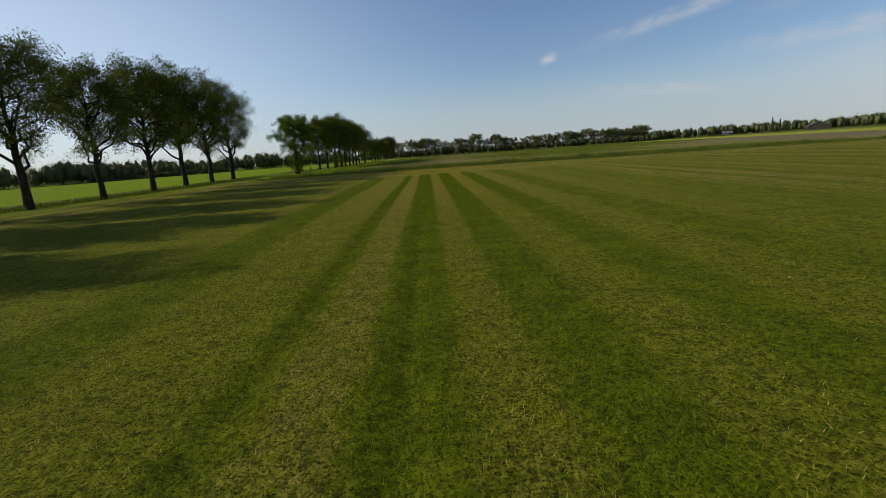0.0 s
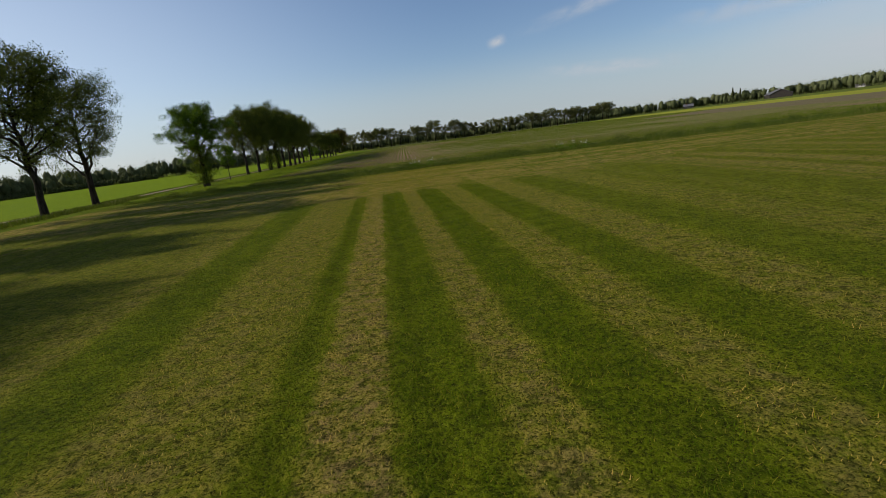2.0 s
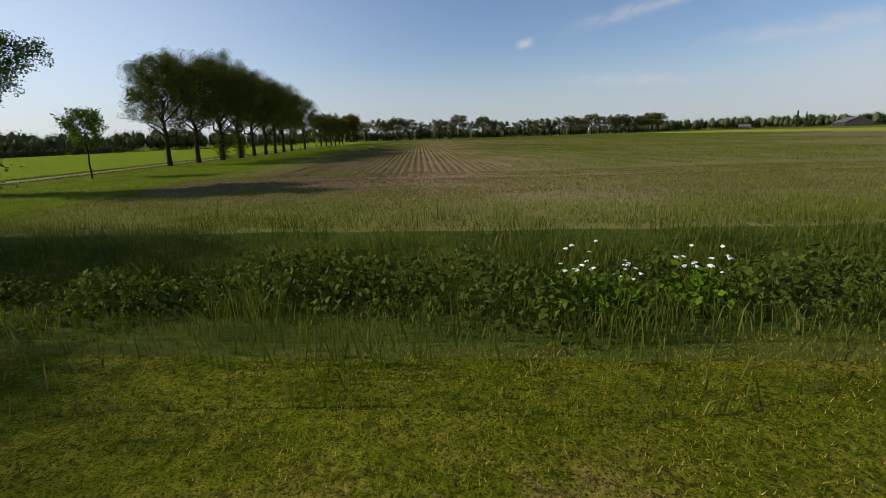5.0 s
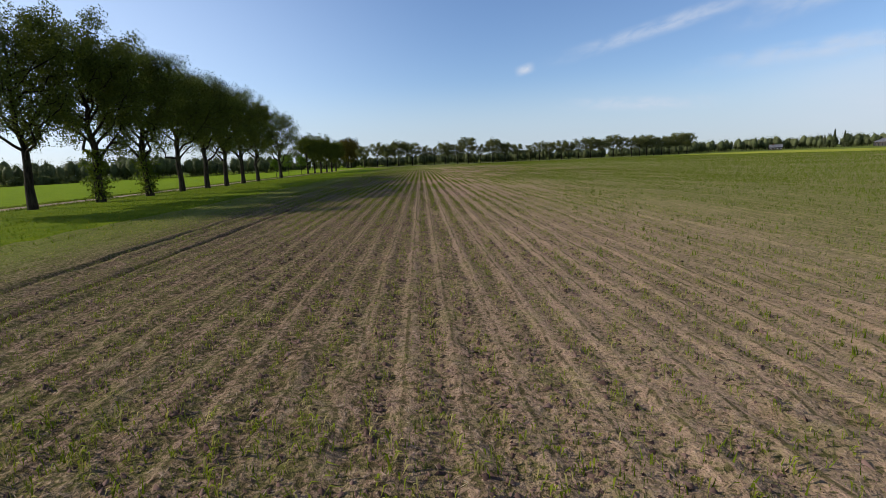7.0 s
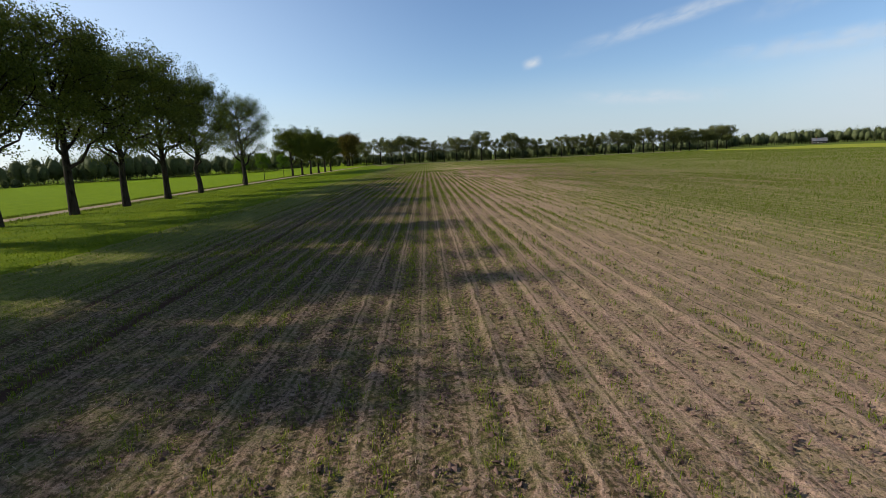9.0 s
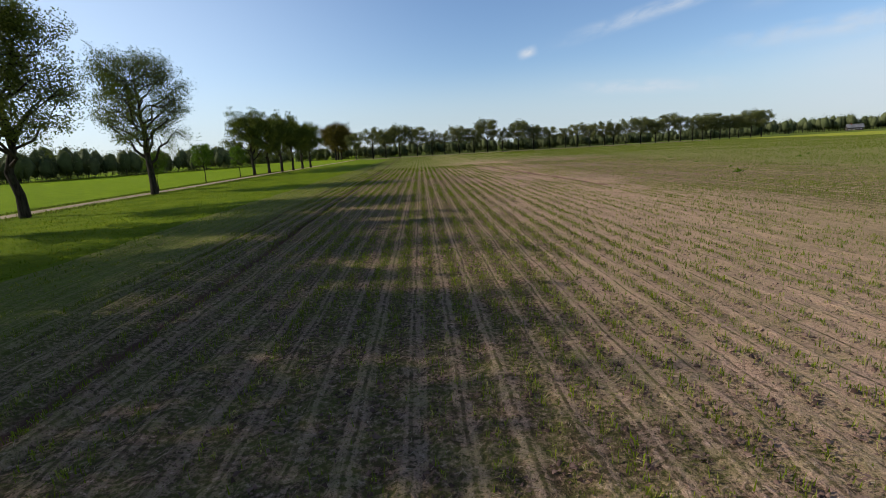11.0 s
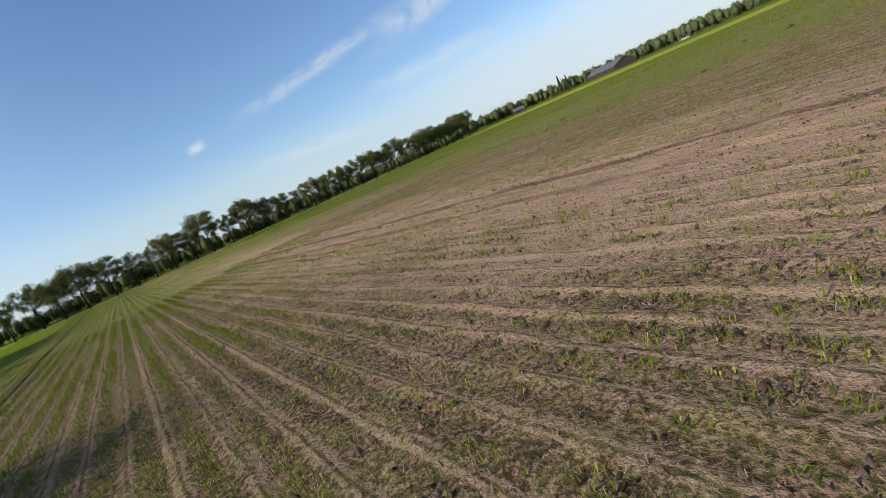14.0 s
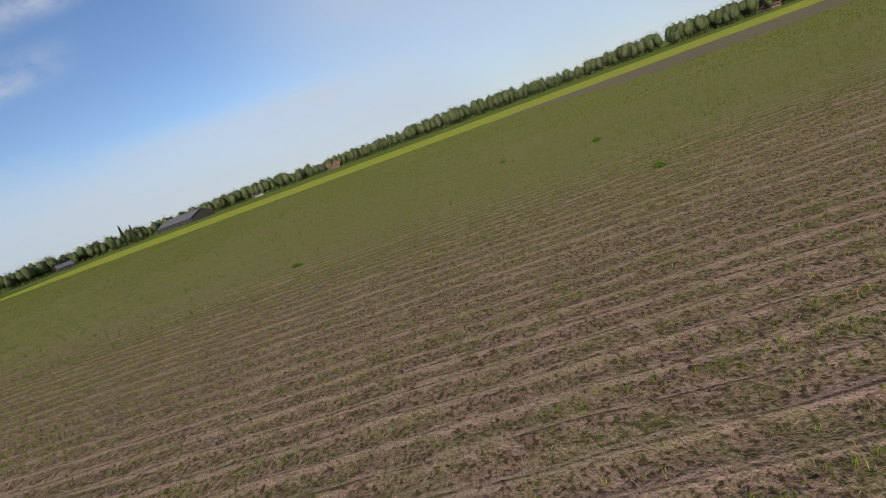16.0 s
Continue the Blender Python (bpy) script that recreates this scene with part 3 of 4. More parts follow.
for k, x, y, turn, size in ((0, -46.8, 311.0, 33, 1.0), (1, -46.2, 320.0, 190, 1.0), (0, -45.6, 329.0, 100, 1.03), (1, -45.0, 338.0, 260, 1.0), (0, -44.6, 347.5, 300, 0.98), (1, -44.3, 357.0, 20, 0.95)):
    stand(small[k], x, y, turn, size)
stand(ivied, -40.0, 181.3, 0, 1.01)
stand(ivied, -40.2, 191.4, 170, 1.03)
stand(thin, -42.7, 260.6, 40, 0.96)
stand(thin, -44.0, 104.6, 190, 0.98)
stand(thin, -40.4, 50.0, 100, 0.94)
stand(old, -36.5, 124.2, 0, 0.96)
for x, y, turn, size in ((-37.8, 140.2, 0, 1.0), (-47.5, 287.0, 90, 0.95), (-47.5, 304.0, 200, 0.9), (-46.0, 268.0, 300, 0.75)):
    stand(young, x, y, turn, size)

bronze = tree("beech_tree", "round bronze-leaved beech at the avenue's end", 61, 17, 14, 3.0, 0.42, COPPER, 0.34, 40, 16, 7, 0.5, sides=5, spread=0.06)
for x, y, turn, size in ((-60.0, 500, 0, 1.15), (-60.5, 511, 120, 1.2), (-60.0, 522, 230, 1.12)):
    stand(bronze, x, y, turn, size)

# the row along the far edge of the sown field
FAR = "row of oaks along the far field edge"
FARLABEL = "tall oak in the row along the far field edge"
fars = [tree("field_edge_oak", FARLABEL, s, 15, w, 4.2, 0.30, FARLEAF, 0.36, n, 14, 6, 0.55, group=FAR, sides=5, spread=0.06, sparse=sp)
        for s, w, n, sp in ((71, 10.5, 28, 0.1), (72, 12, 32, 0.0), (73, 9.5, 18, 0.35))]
r = rng(5)
for n, (x, size) in enumerate(((-44, 0.9), (-35, 1.06), (-28, 0.98), (-20.5, 1.08), (-11, 0.98), (-3, 0.86), (4, 0.8), (12, 0.95), (20, 0.85), (27.5, 1.12), (36, 0.82), (45, 1.02), (53.5, 0.85), (62, 0.75), (71.5, 0.8), (78, 0.92), (85, 0.86), (93, 0.9),
                               (99, 0.82), (105, 0.95), (114, 1.0), (122, 0.9), (131, 1.06), (137, 0.92), (143, 0.98), (149, 0.9), (154.5, 1.0), (160, 0.88), (166, 0.92), (172, 0.9), (179, 1.06), (184, 1.0))):
    stand(fars[(n * 2 + n // 3) % 3], x, 471 + 0.03 * x + r.uniform(-2, 2), r.uniform(0, 360), size, tall=1.0 if x < 70 else 0.92)


def woods(name, label, line, depth, tall, n, seed, leaf, mat, per):
    """A far wood: crowns of loose leaves along a line of places, each on a stem, joined as one mass."""
    r = rng(seed)
    line = np.asarray(line, float)
    run = np.concatenate([[0], np.cumsum(np.linalg.norm(np.diff(line, axis=0), axis=1))])
    s = r.uniform(0, run[-1], n)
    c = np.stack([np.interp(s, run, line[:, 0]), np.interp(s, run, line[:, 1])], -1)
    k = np.clip(np.searchsorted(run, s) - 1, 0, len(line) - 2)
    d = line[k + 1] - line[k]
    d /= np.linalg.norm(d, axis=1)[:, None]
    c += np.stack([-d[:, 1], d[:, 0]], -1) * r.uniform(-0.5, 0.5, n)[:, None] * depth
    h = tall * (0.66 + 0.36 * smooth_noise(c[:, 0], c[:, 1], 60, seed) + r.uniform(-0.22, 0.24, n))
    at = np.repeat(np.stack([c[:, 0], c[:, 1], h * 0.55], -1), per, axis=0)
    hh = np.repeat(h, per)
    q = r.normal(size=at.shape)
    q /= np.linalg.norm(q, axis=1)[:, None]
    q *= r.uniform(0.55, 0.97, len(q))[:, None] * (0.92 + 0.10 * np.sin(q[:, :1] * 7 + hh[:, None]))
    at += q * np.stack([hh * 0.34, hh * 0.34, hh * 0.46], -1)
    low = r.uniform(size=len(at)) < 0.36
    at[low, 2] = r.uniform(0.0, 0.45, low.sum()) * hh[low]
    v, f = leaves(at, leaf, r)
    stems, hearts = [], []
    a, e = np.meshgrid(np.arange(7) * 6.2832 / 7, np.linspace(-1.35, 1.35, 5))
    ball = np.stack([np.cos(e) * np.cos(a), np.cos(e) * np.sin(a), np.sin(e)], -1).reshape(-1, 3)
    i, j = np.meshgrid(np.arange(7), np.arange(4))
    skin = np.stack([j * 7 + i, j * 7 + (i + 1) % 7, (j + 1) * 7 + (i + 1) % 7, (j + 1) * 7 + i], -1).reshape(-1, 4)
    for x, y, z in zip(c[:, 0], c[:, 1], h):
        hearts.append((np.array((x, y, z * 0.47)) + ball * (0.23 * z, 0.23 * z, 0.36 * z) * r.uniform(0.6, 1.1, (len(ball), 1)), skin))
        stems.append(tube([(x, y, -0.3), (x, y, z * 0.45)], [0.012 * z, 0.008 * z], 4))
    ob = thing(name, label, "woodland", kind="stuff")
    v, f = joined(hearts + [(v, f)])
    part("foliage", np_mesh(name + "_foliage", v, f, mat), ob)
    sv, sf = joined(stems)
    part("stems", np_mesh(name + "_stems", sv, sf, BARK), ob)
    return ob


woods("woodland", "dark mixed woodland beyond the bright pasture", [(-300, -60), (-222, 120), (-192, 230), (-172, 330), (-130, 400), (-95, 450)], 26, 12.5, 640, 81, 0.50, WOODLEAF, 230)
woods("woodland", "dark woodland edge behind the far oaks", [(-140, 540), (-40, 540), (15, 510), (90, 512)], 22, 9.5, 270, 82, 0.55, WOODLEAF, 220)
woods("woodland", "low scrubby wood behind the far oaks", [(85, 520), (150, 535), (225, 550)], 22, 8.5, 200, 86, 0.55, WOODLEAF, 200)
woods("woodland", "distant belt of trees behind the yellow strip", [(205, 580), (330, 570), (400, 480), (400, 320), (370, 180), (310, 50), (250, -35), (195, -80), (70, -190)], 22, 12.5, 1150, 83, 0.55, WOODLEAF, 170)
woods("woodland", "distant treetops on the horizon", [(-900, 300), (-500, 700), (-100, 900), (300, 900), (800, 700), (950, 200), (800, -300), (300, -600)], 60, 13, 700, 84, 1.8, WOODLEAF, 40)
woods("hedge", "clipped dark hedge at the pasture's far edge", [(-176, 238), (-158, 300), (-146, 336)], 2.0, 3.2, 130, 85, 0.8, WOODLEAF, 60)


# ---- grass, sprouts and clods ----
def blades(x, y, tall, wide, r, lean):
    """Bent blades, two faces each, at places of the ground."""
    n = len(x)
    z = ground_z(x, y)
    a, b = r.uniform(0, 6.2832, n), r.uniform(0, 6.2832, n)
    h = tall * r.uniform(0.5, 1.25, n)
    w = wide * r.uniform(0.6, 1.3, n)
    k = lean * r.uniform(0.1, 1.0, n)
    base = np.stack([x, y, z - 0.01], -1)
    side = np.stack([np.cos(a), np.sin(a), 0 * a], -1) * w[:, None] * 0.5
    go = np.stack([np.cos(b), np.sin(b), 0 * b], -1)
    mid = base + go * (h * k * 0.35)[:, None] + np.stack([0 * h, 0 * h, h * 0.62], -1)
    tip = base + go * (h * k)[:, None] + np.stack([0 * h, 0 * h, h * (1.0 - 0.35 * k)], -1)
    v = np.stack([base - side, base + side, mid + side * 0.8, mid - side * 0.8, tip], 1).reshape(-1, 3)
    i = np.arange(n)[:, None] * 5
    f = np.concatenate([np.concatenate([i, i + 1, i + 2], 1), np.concatenate([i, i + 2, i + 3], 1), np.concatenate([i + 3, i + 2, i + 4], 1)])
    return v, f


def stuff(name, label, category, v, f, mat):
    return tagged(new(name, np_mesh(name, v, f, mat)), label, category, kind="stuff")


def spikes(x, y, tall, wide, r, lean=1.3):
    """Short stiff blades, one face each."""
    n = len(x)
    a, b = r.uniform(0, 6.2832, n), r.uniform(0, 6.2832, n)
    h, w, k = tall * r.uniform(0.4, 1.3, n), wide * r.uniform(0.6, 1.3, n), r.uniform(0.05, lean, n)
    base = np.stack([x, y, ground_z(x, y) - 0.006], -1)
    side = np.stack([np.cos(a), np.sin(a), 0 * a], -1) * w[:, None] * 0.5
    tip = base + np.stack([np.cos(b) * h * k, np.sin(b) * h * k, h], -1)
    return np.stack([base - side, base + side, tip], 1).reshape(-1, 3), np.arange(3 * n).reshape(n, 3)


def swath(x, y):
    """1 in the lush strips of the meadow, 0 in the dry ones, as in its colour."""
    u = x + 0.043 * y
    edges = [-15, -6.7, -4.75, -2.15, -1.45, -0.4, 0.9, 1.9, 3.3, 4.75, 6.2, 8.3, 10.3, 13]
    return (np.digitize(u, edges) % 2 == 0) & (y < 68)


r = rng(101)
n = 520000
x = np.clip(r.normal(-1.2, 4.6, n), -14, 12)
y = -1 + 95 * r.uniform(0, 1, n)
lush = swath(x, y) | (r.uniform(size=n) < np.clip((40 - y) / 90, 0, 0.3))
keep = r.uniform(size=n) < np.where(lush, 1.0, 0.60) * (0.35 + smooth_noise(x, y, 0.7, 18))
x, y, lush = x[keep], y[keep], lush[keep]
v, f = spikes(x[lush], y[lush], 0.070, 0.012, r)
stuff("mown_grass", "lush strips of short mown meadow grass", "grass", v, f, LUSH)
v, f = spikes(x[~lush], y[~lush], 0.060, 0.012, r)
stuff("mown_grass", "dry strips of cut meadow grass with pale stalks", "grass", v, f, LAWN)

n = 115000
x = r.uniform(-37, 75, n)
y = 98.6 + np.clip(r.normal(size=n), -2.3, 2.3) * (2.5 + 1.2 * smooth_noise(x, x * 0, 6, 34))
y += bank(x) * ditch_share(y)
v, f = blades(x, y, (0.20 + 0.85 * smooth_noise(x, y, 2.2, 33) ** 2) * r.uniform(0.5, 1.2, n), 0.022, r, 0.8)
stuff("ditch_grass", "tall rank grass along the ditch", "grass", v, f, TALL)

n = 9000
x = r.uniform(-44.5, -40.0, n)
y = r.uniform(20, 112, n)
v, f = blades(x, y, 0.48, 0.07, r, 0.7)
stuff("verge_grass", "tall uncut grass under the avenue oaks", "grass", v, f, TALL)
n = 16000
x = np.concatenate([r.normal(-42.2, 0.7, n // 2), r.normal(-46.9, 0.4, n // 2)])
y = r.uniform(110, 330, n)
v, f = blades(x, y, 0.24, 0.05, r, 0.8)
stuff("verge_grass", "rough grass between the oaks and the track", "grass", v, f, TALL)


def rows_of(x0, x1, y0, y1, gap, seed, thin=0.0):
    """Places of sprouts along the drilled rows, with gaps and bare patches."""
    r = rng(seed)
    k = np.arange(math.ceil(x0 / ROW), math.floor(x1 / ROW) + 1) * ROW
    m = int((y1 - y0) / gap)
    x = np.repeat(k, m)
    y = y0 + (np.tile(np.arange(m), len(k)) + r.uniform(-0.5, 0.5, m * len(k))) * gap
    x = x + r.normal(size=len(x)) * 0.13 + 0.36
    full = smooth_noise(x * 3, y * 0.5, 4, 44) * 0.6 + smooth_noise(x, y, 16, 45) * 0.4
    keep = r.uniform(size=len(x)) < np.clip((full - 0.22) * 2.6, 0.12, 1) * (1 - thin)
    return x[keep], y[keep]


def sprouts(x, y, per, tall, wide, r):
    """Tufts of arching leaves, each leaf a folded blade."""
    own = np.repeat(0.6 + 0.7 * r.uniform(size=len(x)) ** 2, per)
    x, y = np.repeat(x, per), np.repeat(y, per)
    x, y = x + r.normal(size=len(x)) * 0.035 * own, y + r.normal(size=len(x)) * 0.06 * own
    n = len(x)
    b, h, k = r.uniform(0, 6.2832, n), tall * own * r.uniform(0.45, 1.4, n), r.uniform(0.2, 1.2, n)
    go = np.stack([np.cos(b), np.sin(b), 0 * b], -1)
    side = np.stack([-np.sin(b), np.cos(b), 0 * b], -1) * (wide * r.uniform(0.6, 1.3, n))[:, None] * 0.5
    up = np.stack([0 * h, 0 * h, h], -1)
    base = np.stack([x, y, ground_z(x, y) - 0.01], -1)
    mid = base + go * (h * k * 0.45)[:, None] + up * 0.75
    tip = base + go * (h * k)[:, None] + up * (1.0 - 0.42 * k)[:, None]
    v = np.stack([base, mid + side, tip, mid - side], 1).reshape(-1, 3)
    i = np.arange(n)[:, None] * 4
    return v, np.concatenate([np.concatenate([i, i + 1, i + 3], 1), np.concatenate([i + 1, i + 2, i + 3], 1)])


near = [rows_of(-23.5, 6, 131.5, 188, 0.11, 51, 0.2), rows_of(-23.5, 6, 188, 300, 0.12, 57, 0.35)]
x, y = np.concatenate([p[0] for p in near]), np.concatenate([p[1] for p in near])
bare = np.clip((x + 9) / 4, 0, 1) * np.clip((y - 230) / 8, 0, 1)
keep = r.uniform(size=len(x)) > 0.38 * bare
keep &= ~((y > 232) & (np.abs(x + 0.07 * y - 22.5) < 0.4))
x = x + r.normal(size=len(x)) * 0.16 * bare
x, y = x[keep], y[keep]
v, f = sprouts(x, y, 8, (0.105 + 0.015 * np.clip((y - 165) / 25, 0, 1)).repeat(8), (0.013 + 0.005 * np.clip((y - 165) / 25, 0, 1) + 0.005 * bare[keep]).repeat(8), r)
stuff("crop_sprouts", "rows of young green cereal sprouts in bare soil", "crop", v, f, SPROUT)
x, y = rows_of(6, 26, 228, 292, 0.14, 52)
v, f = sprouts(x, y, 8, 0.13, 0.013, r)
stuff("crop_sprouts", "rows of young green cereal sprouts in bare soil", "crop", v, f, SPROUT)
far = [rows_of(-2, 60, 131.5, 228, 0.26, 53), rows_of(26, 60, 228, 458, 0.26, 54), rows_of(-23.5, -8, 246, 300, 0.2, 59), rows_of(-8, 6, 284, 300, 0.2, 60), rows_of(6, 26, 292, 458, 0.40, 58), rows_of(-23.5, 6, 300, 458, 0.40, 55)]
x, y = np.concatenate([p[0] for p in far]), np.concatenate([p[1] for p in far])
keep = r.uniform(size=len(x)) < np.where(y < 228, np.clip((x + 3) / 26, 0.0, 1), np.where(y < 330, 0.55, 1.0))
x, y = x[keep], y[keep]
x, y = np.repeat(x, 5) + 0.08 * r.normal(size=5 * len(x)), np.repeat(y, 5) + 0.08 * r.normal(size=5 * len(y))
v, f = spikes(x, y, 0.17 + 0.06 * np.clip((x - 10) / 20, 0, 1), 0.028, r, 0.4)
stuff("crop_sprouts", "far rows of young cereal sprouts", "crop", v, f, FARSPROUT)
x, y = rows_of(60, 150, 180, 458, 0.60, 56)
keep = (x < 95) | (y > 238 + 0.5 * (x - 96))
x, y = x[keep], y[keep]
x, y = np.repeat(x, 3) + 0.08 * r.normal(size=3 * len(x)), np.repeat(y, 3) + 0.08 * r.normal(size=3 * len(y))
v, f = spikes(x, y, 0.20, 0.10, r, 0.5)
stuff("crop_sprouts", "far rows of young cereal sprouts", "crop", v, f, FARSPROUT)
# upright leaf tips all over the rows
x, y = rows_of(-20, 30, 131, 300, 0.018, 62)
keep = r.uniform(size=len(x)) < np.clip((y - 125) / 50, 0.42, 1) * np.clip(0.45 + smooth_noise(x, y, 9, 63), 0, 1) * np.interp(x, [-4, 8], [1.0, 0.8]) * np.where(x > 0, np.interp(y, [232, 256], [1.0, 0.35]), 1.0)
keep &= ~((y > 232) & (np.abs(x + 0.07 * y - 22.5) < 0.4))
x, y = x[keep], y[keep]
v, f = spikes(x, y, 0.150, np.interp(y, [150, 180], [0.012, 0.020]), r, 0.30)
stuff("crop_sprouts", "upright tips of young cereal along the rows", "crop", v, f, FARSPROUT)
n = 240000
x, y = r.uniform(-24, 72, n), r.uniform(104, 131, n)
keep = r.uniform(size=n) < np.maximum(np.interp(y, [107, 121], [1.0, 0.4]), np.clip(0.45 + (x + 10) / 40, 0.42, 1)) * (0.4 + smooth_noise(x, y, 6, 47))
x, y = x[keep], y[keep]
keep = (np.abs(y - 128.4) > 0.34) & (np.abs(y - 124.5) > 0.36)
x, y = x[keep], y[keep]
v, f = spikes(x, y + bank(x) * ditch_share(y), np.interp(y, [104, 119], [0.22, 0.125]), 0.018, r, 0.5)
stuff("headland_sprouts", "thicker young crop along the headland", "crop", v, f, FARSPROUT)
n = 24000
x, y = r.uniform(-40, -22.0, n), r.uniform(108, 300, n)
v, f = spikes(x, y, 0.14, 0.05, r)
stuff("verge_grass", "mown grass strip beside the avenue", "grass", v, f, LUSH)
n = 22000
x, y = r.uniform(-25, 30, n), r.uniform(104, 131.2, n)
keep = (r.uniform(size=n) < smooth_noise(x, y, 5, 46) ** 2 * 3.2) & (np.abs(y - 128.4) > 0.34) & (np.abs(y - 124.5) > 0.36)
x, y = x[keep], y[keep]
v, f = sprouts(x, y + bank(x) * ditch_share(y), 6, 0.14, 0.02, r)
stuff("headland_sprouts", "scattered sprouts and weeds on the headland soil", "crop", v, f, SPROUT)

n = 150000
x = np.concatenate([-6.8 + 3.8 * r.normal(size=n), r.uniform(-8.0, 20.0, 60000)])
strip = np.abs((x[:n] / ROW) % 1.0 - 0.5) < 0.30
x[:n] = np.where(strip, x[:n], x[:n] + 0.5 * ROW * r.choice([-1, 1], n))
y = np.concatenate([r.uniform(128, 262, n), r.uniform(236, 296, 60000)])
s = np.concatenate([0.010 + 0.036 * r.uniform(size=n) ** 2.5, 0.010 + 0.032 * r.uniform(size=60000) ** 3])
lump = 6000
x, y = np.concatenate([x, r.normal(-9, 6, lump)]), np.concatenate([y, r.uniform(116, 131, lump)])
s = np.concatenate([s, 0.020 + 0.045 * r.uniform(size=lump) ** 2])
c = np.stack([x, y, ground_z(x, y) - 0.004], -1)
star = np.array([(1, 0, -0.2), (0, 1, -0.2), (-1, 0, -0.2), (0, -1, -0.2), (0, 0, 0.8)])
v = c[:, None] + star[None] * s[:, None, None] * r.uniform(0.5, 1.4, (len(x), 5, 1)) + r.normal(size=(len(x), 5, 3)) * 0.38 * s[:, None, None]
tri = np.array([(0, 1, 4), (1, 2, 4), (2, 3, 4), (3, 0, 4)])
f = (np.arange(len(x))[:, None, None] * 5 + tri[None]).reshape(-1, 3)
stuff("soil_clods", "loose crumbs and clods of dry soil", "soil", v.reshape(-1, 3), f, CLOD)

# pressed bars left by the tyre's tread
row = np.arange(238, 300, 0.21)
y = np.concatenate([row, row + 0.105])
side = np.concatenate([np.full(len(row), -1.0), np.full(len(row), 1.0)])
x = 22.5 - 0.07 * y + 0.18 * side
c = np.stack([x, y, ground_z(x, y) + 0.004], -1)
bar = np.array([(-0.5, -0.5, 0), (0.5, -0.5, 0), (0.5, 0.5, 0), (-0.5, 0.5, 0), (-0.42, 0, 1), (0.42, 0, 1)])
v = np.stack([bar[None, :, 0] * 0.30 * np.ones((len(y), 1)), bar[None, :, 1] * 0.10 + bar[None, :, 0] * 0.16 * side[:, None], bar[None, :, 2] * 0.024 * np.ones((len(y), 1)) - 0.012], -1)
v = c[:, None] + v * r.uniform(0.75, 1.2, (len(y), 6, 1))
tri = np.array([(0, 1, 5), (0, 5, 4), (2, 3, 4), (2, 4, 5), (1, 2, 5), (3, 0, 4)])
stuff("tyre_marks", "soil bars pressed up by a tractor tyre's tread", "soil", v.reshape(-1, 3), (np.arange(len(y))[:, None, None] * 6 + tri[None]).reshape(-1, 3), PRESSED)

n = 30000
x = np.concatenate([r.uniform(-18, 8, n), r.uniform(-9, 24, 40000)])
y = np.concatenate([r.uniform(104, 262, n), r.uniform(236, 296, 40000)])
a = r.uniform(0, 6.2832, len(x))
d = np.stack([np.cos(a), np.sin(a), r.uniform(-0.05, 0.5, len(x))], -1) * r.uniform(0.03, 0.10, len(x))[:, None]
w = np.stack([-np.sin(a), np.cos(a), 0 * a], -1) * 0.0035
c = np.stack([x, y, ground_z(x, y) + 0.012], -1)
v = np.stack([c - d * 0.5 - w, c - d * 0.5 + w, c + d * 0.5 + w, c + d * 0.5 - w], 1).reshape(-1, 3)
stuff("dry_stalks", "scattered bits of dry stalk on the soil", "straw", v, np.arange(len(v)).reshape(-1, 4), STUBBLE)


# ---- buildings ----
def box(x0, x1, y0, y1, z0, z1):
    v = np.array([(x, y, z) for z in (z0, z1) for x, y in ((x0, y0), (x1, y0), (x1, y1), (x0, y1))], float)
    f = np.array([(0, 3, 2, 1), (4, 5, 6, 7), (0, 1, 5, 4), (1, 2, 6, 5), (2, 3, 7, 6), (3, 0, 4, 7)])
    return v, f


def gabled(l, w, eave, ridge, over=0.5, thick=0.22):
    """Walls with gables along y of length l, and the two roof slopes, round the origin."""
    h, b = w / 2, l / 2
    v = np.array([(s * h, e * b, z) for e in (-1, 1) for s, z in ((-1, -0.3), (1, -0.3), (1, eave), (-1, eave))] + [(0, -b, ridge - 0.15), (0, b, ridge - 0.15)], float)
    walls = (v, [(0, 1, 2, 8), (0, 8, 3, 3), (5, 4, 7, 9), (5, 9, 6, 6), (1, 5, 6, 2), (4, 0, 3, 7)])
    slopes = []
    for s in (-1, 1):
        low = eave - over * (ridge - eave) / h
        p = np.array([(s * (h + over), e * (b + over), low) for e in (-1, 1)] + [(0.02 * s, e * (b + over), ridge) for e in (1, -1)], float)
        q = p + (0, 0, thick)
        slopes.append((np.concatenate([p, q]), np.array([(0, 1, 2, 3), (7, 6, 5, 4), (0, 4, 5, 1), (1, 5, 6, 2), (2, 6, 7, 3), (3, 7, 4, 0)])))
    return walls, slopes


def pyd(name, v, f, mat):
    me = bpy.data.meshes.new(name)
    me.from_pydata([tuple(map(float, p)) for p in v], [], [tuple(dict.fromkeys(map(int, q))) for q in f])
    me.materials.append(mat)
    me.update()
    return me


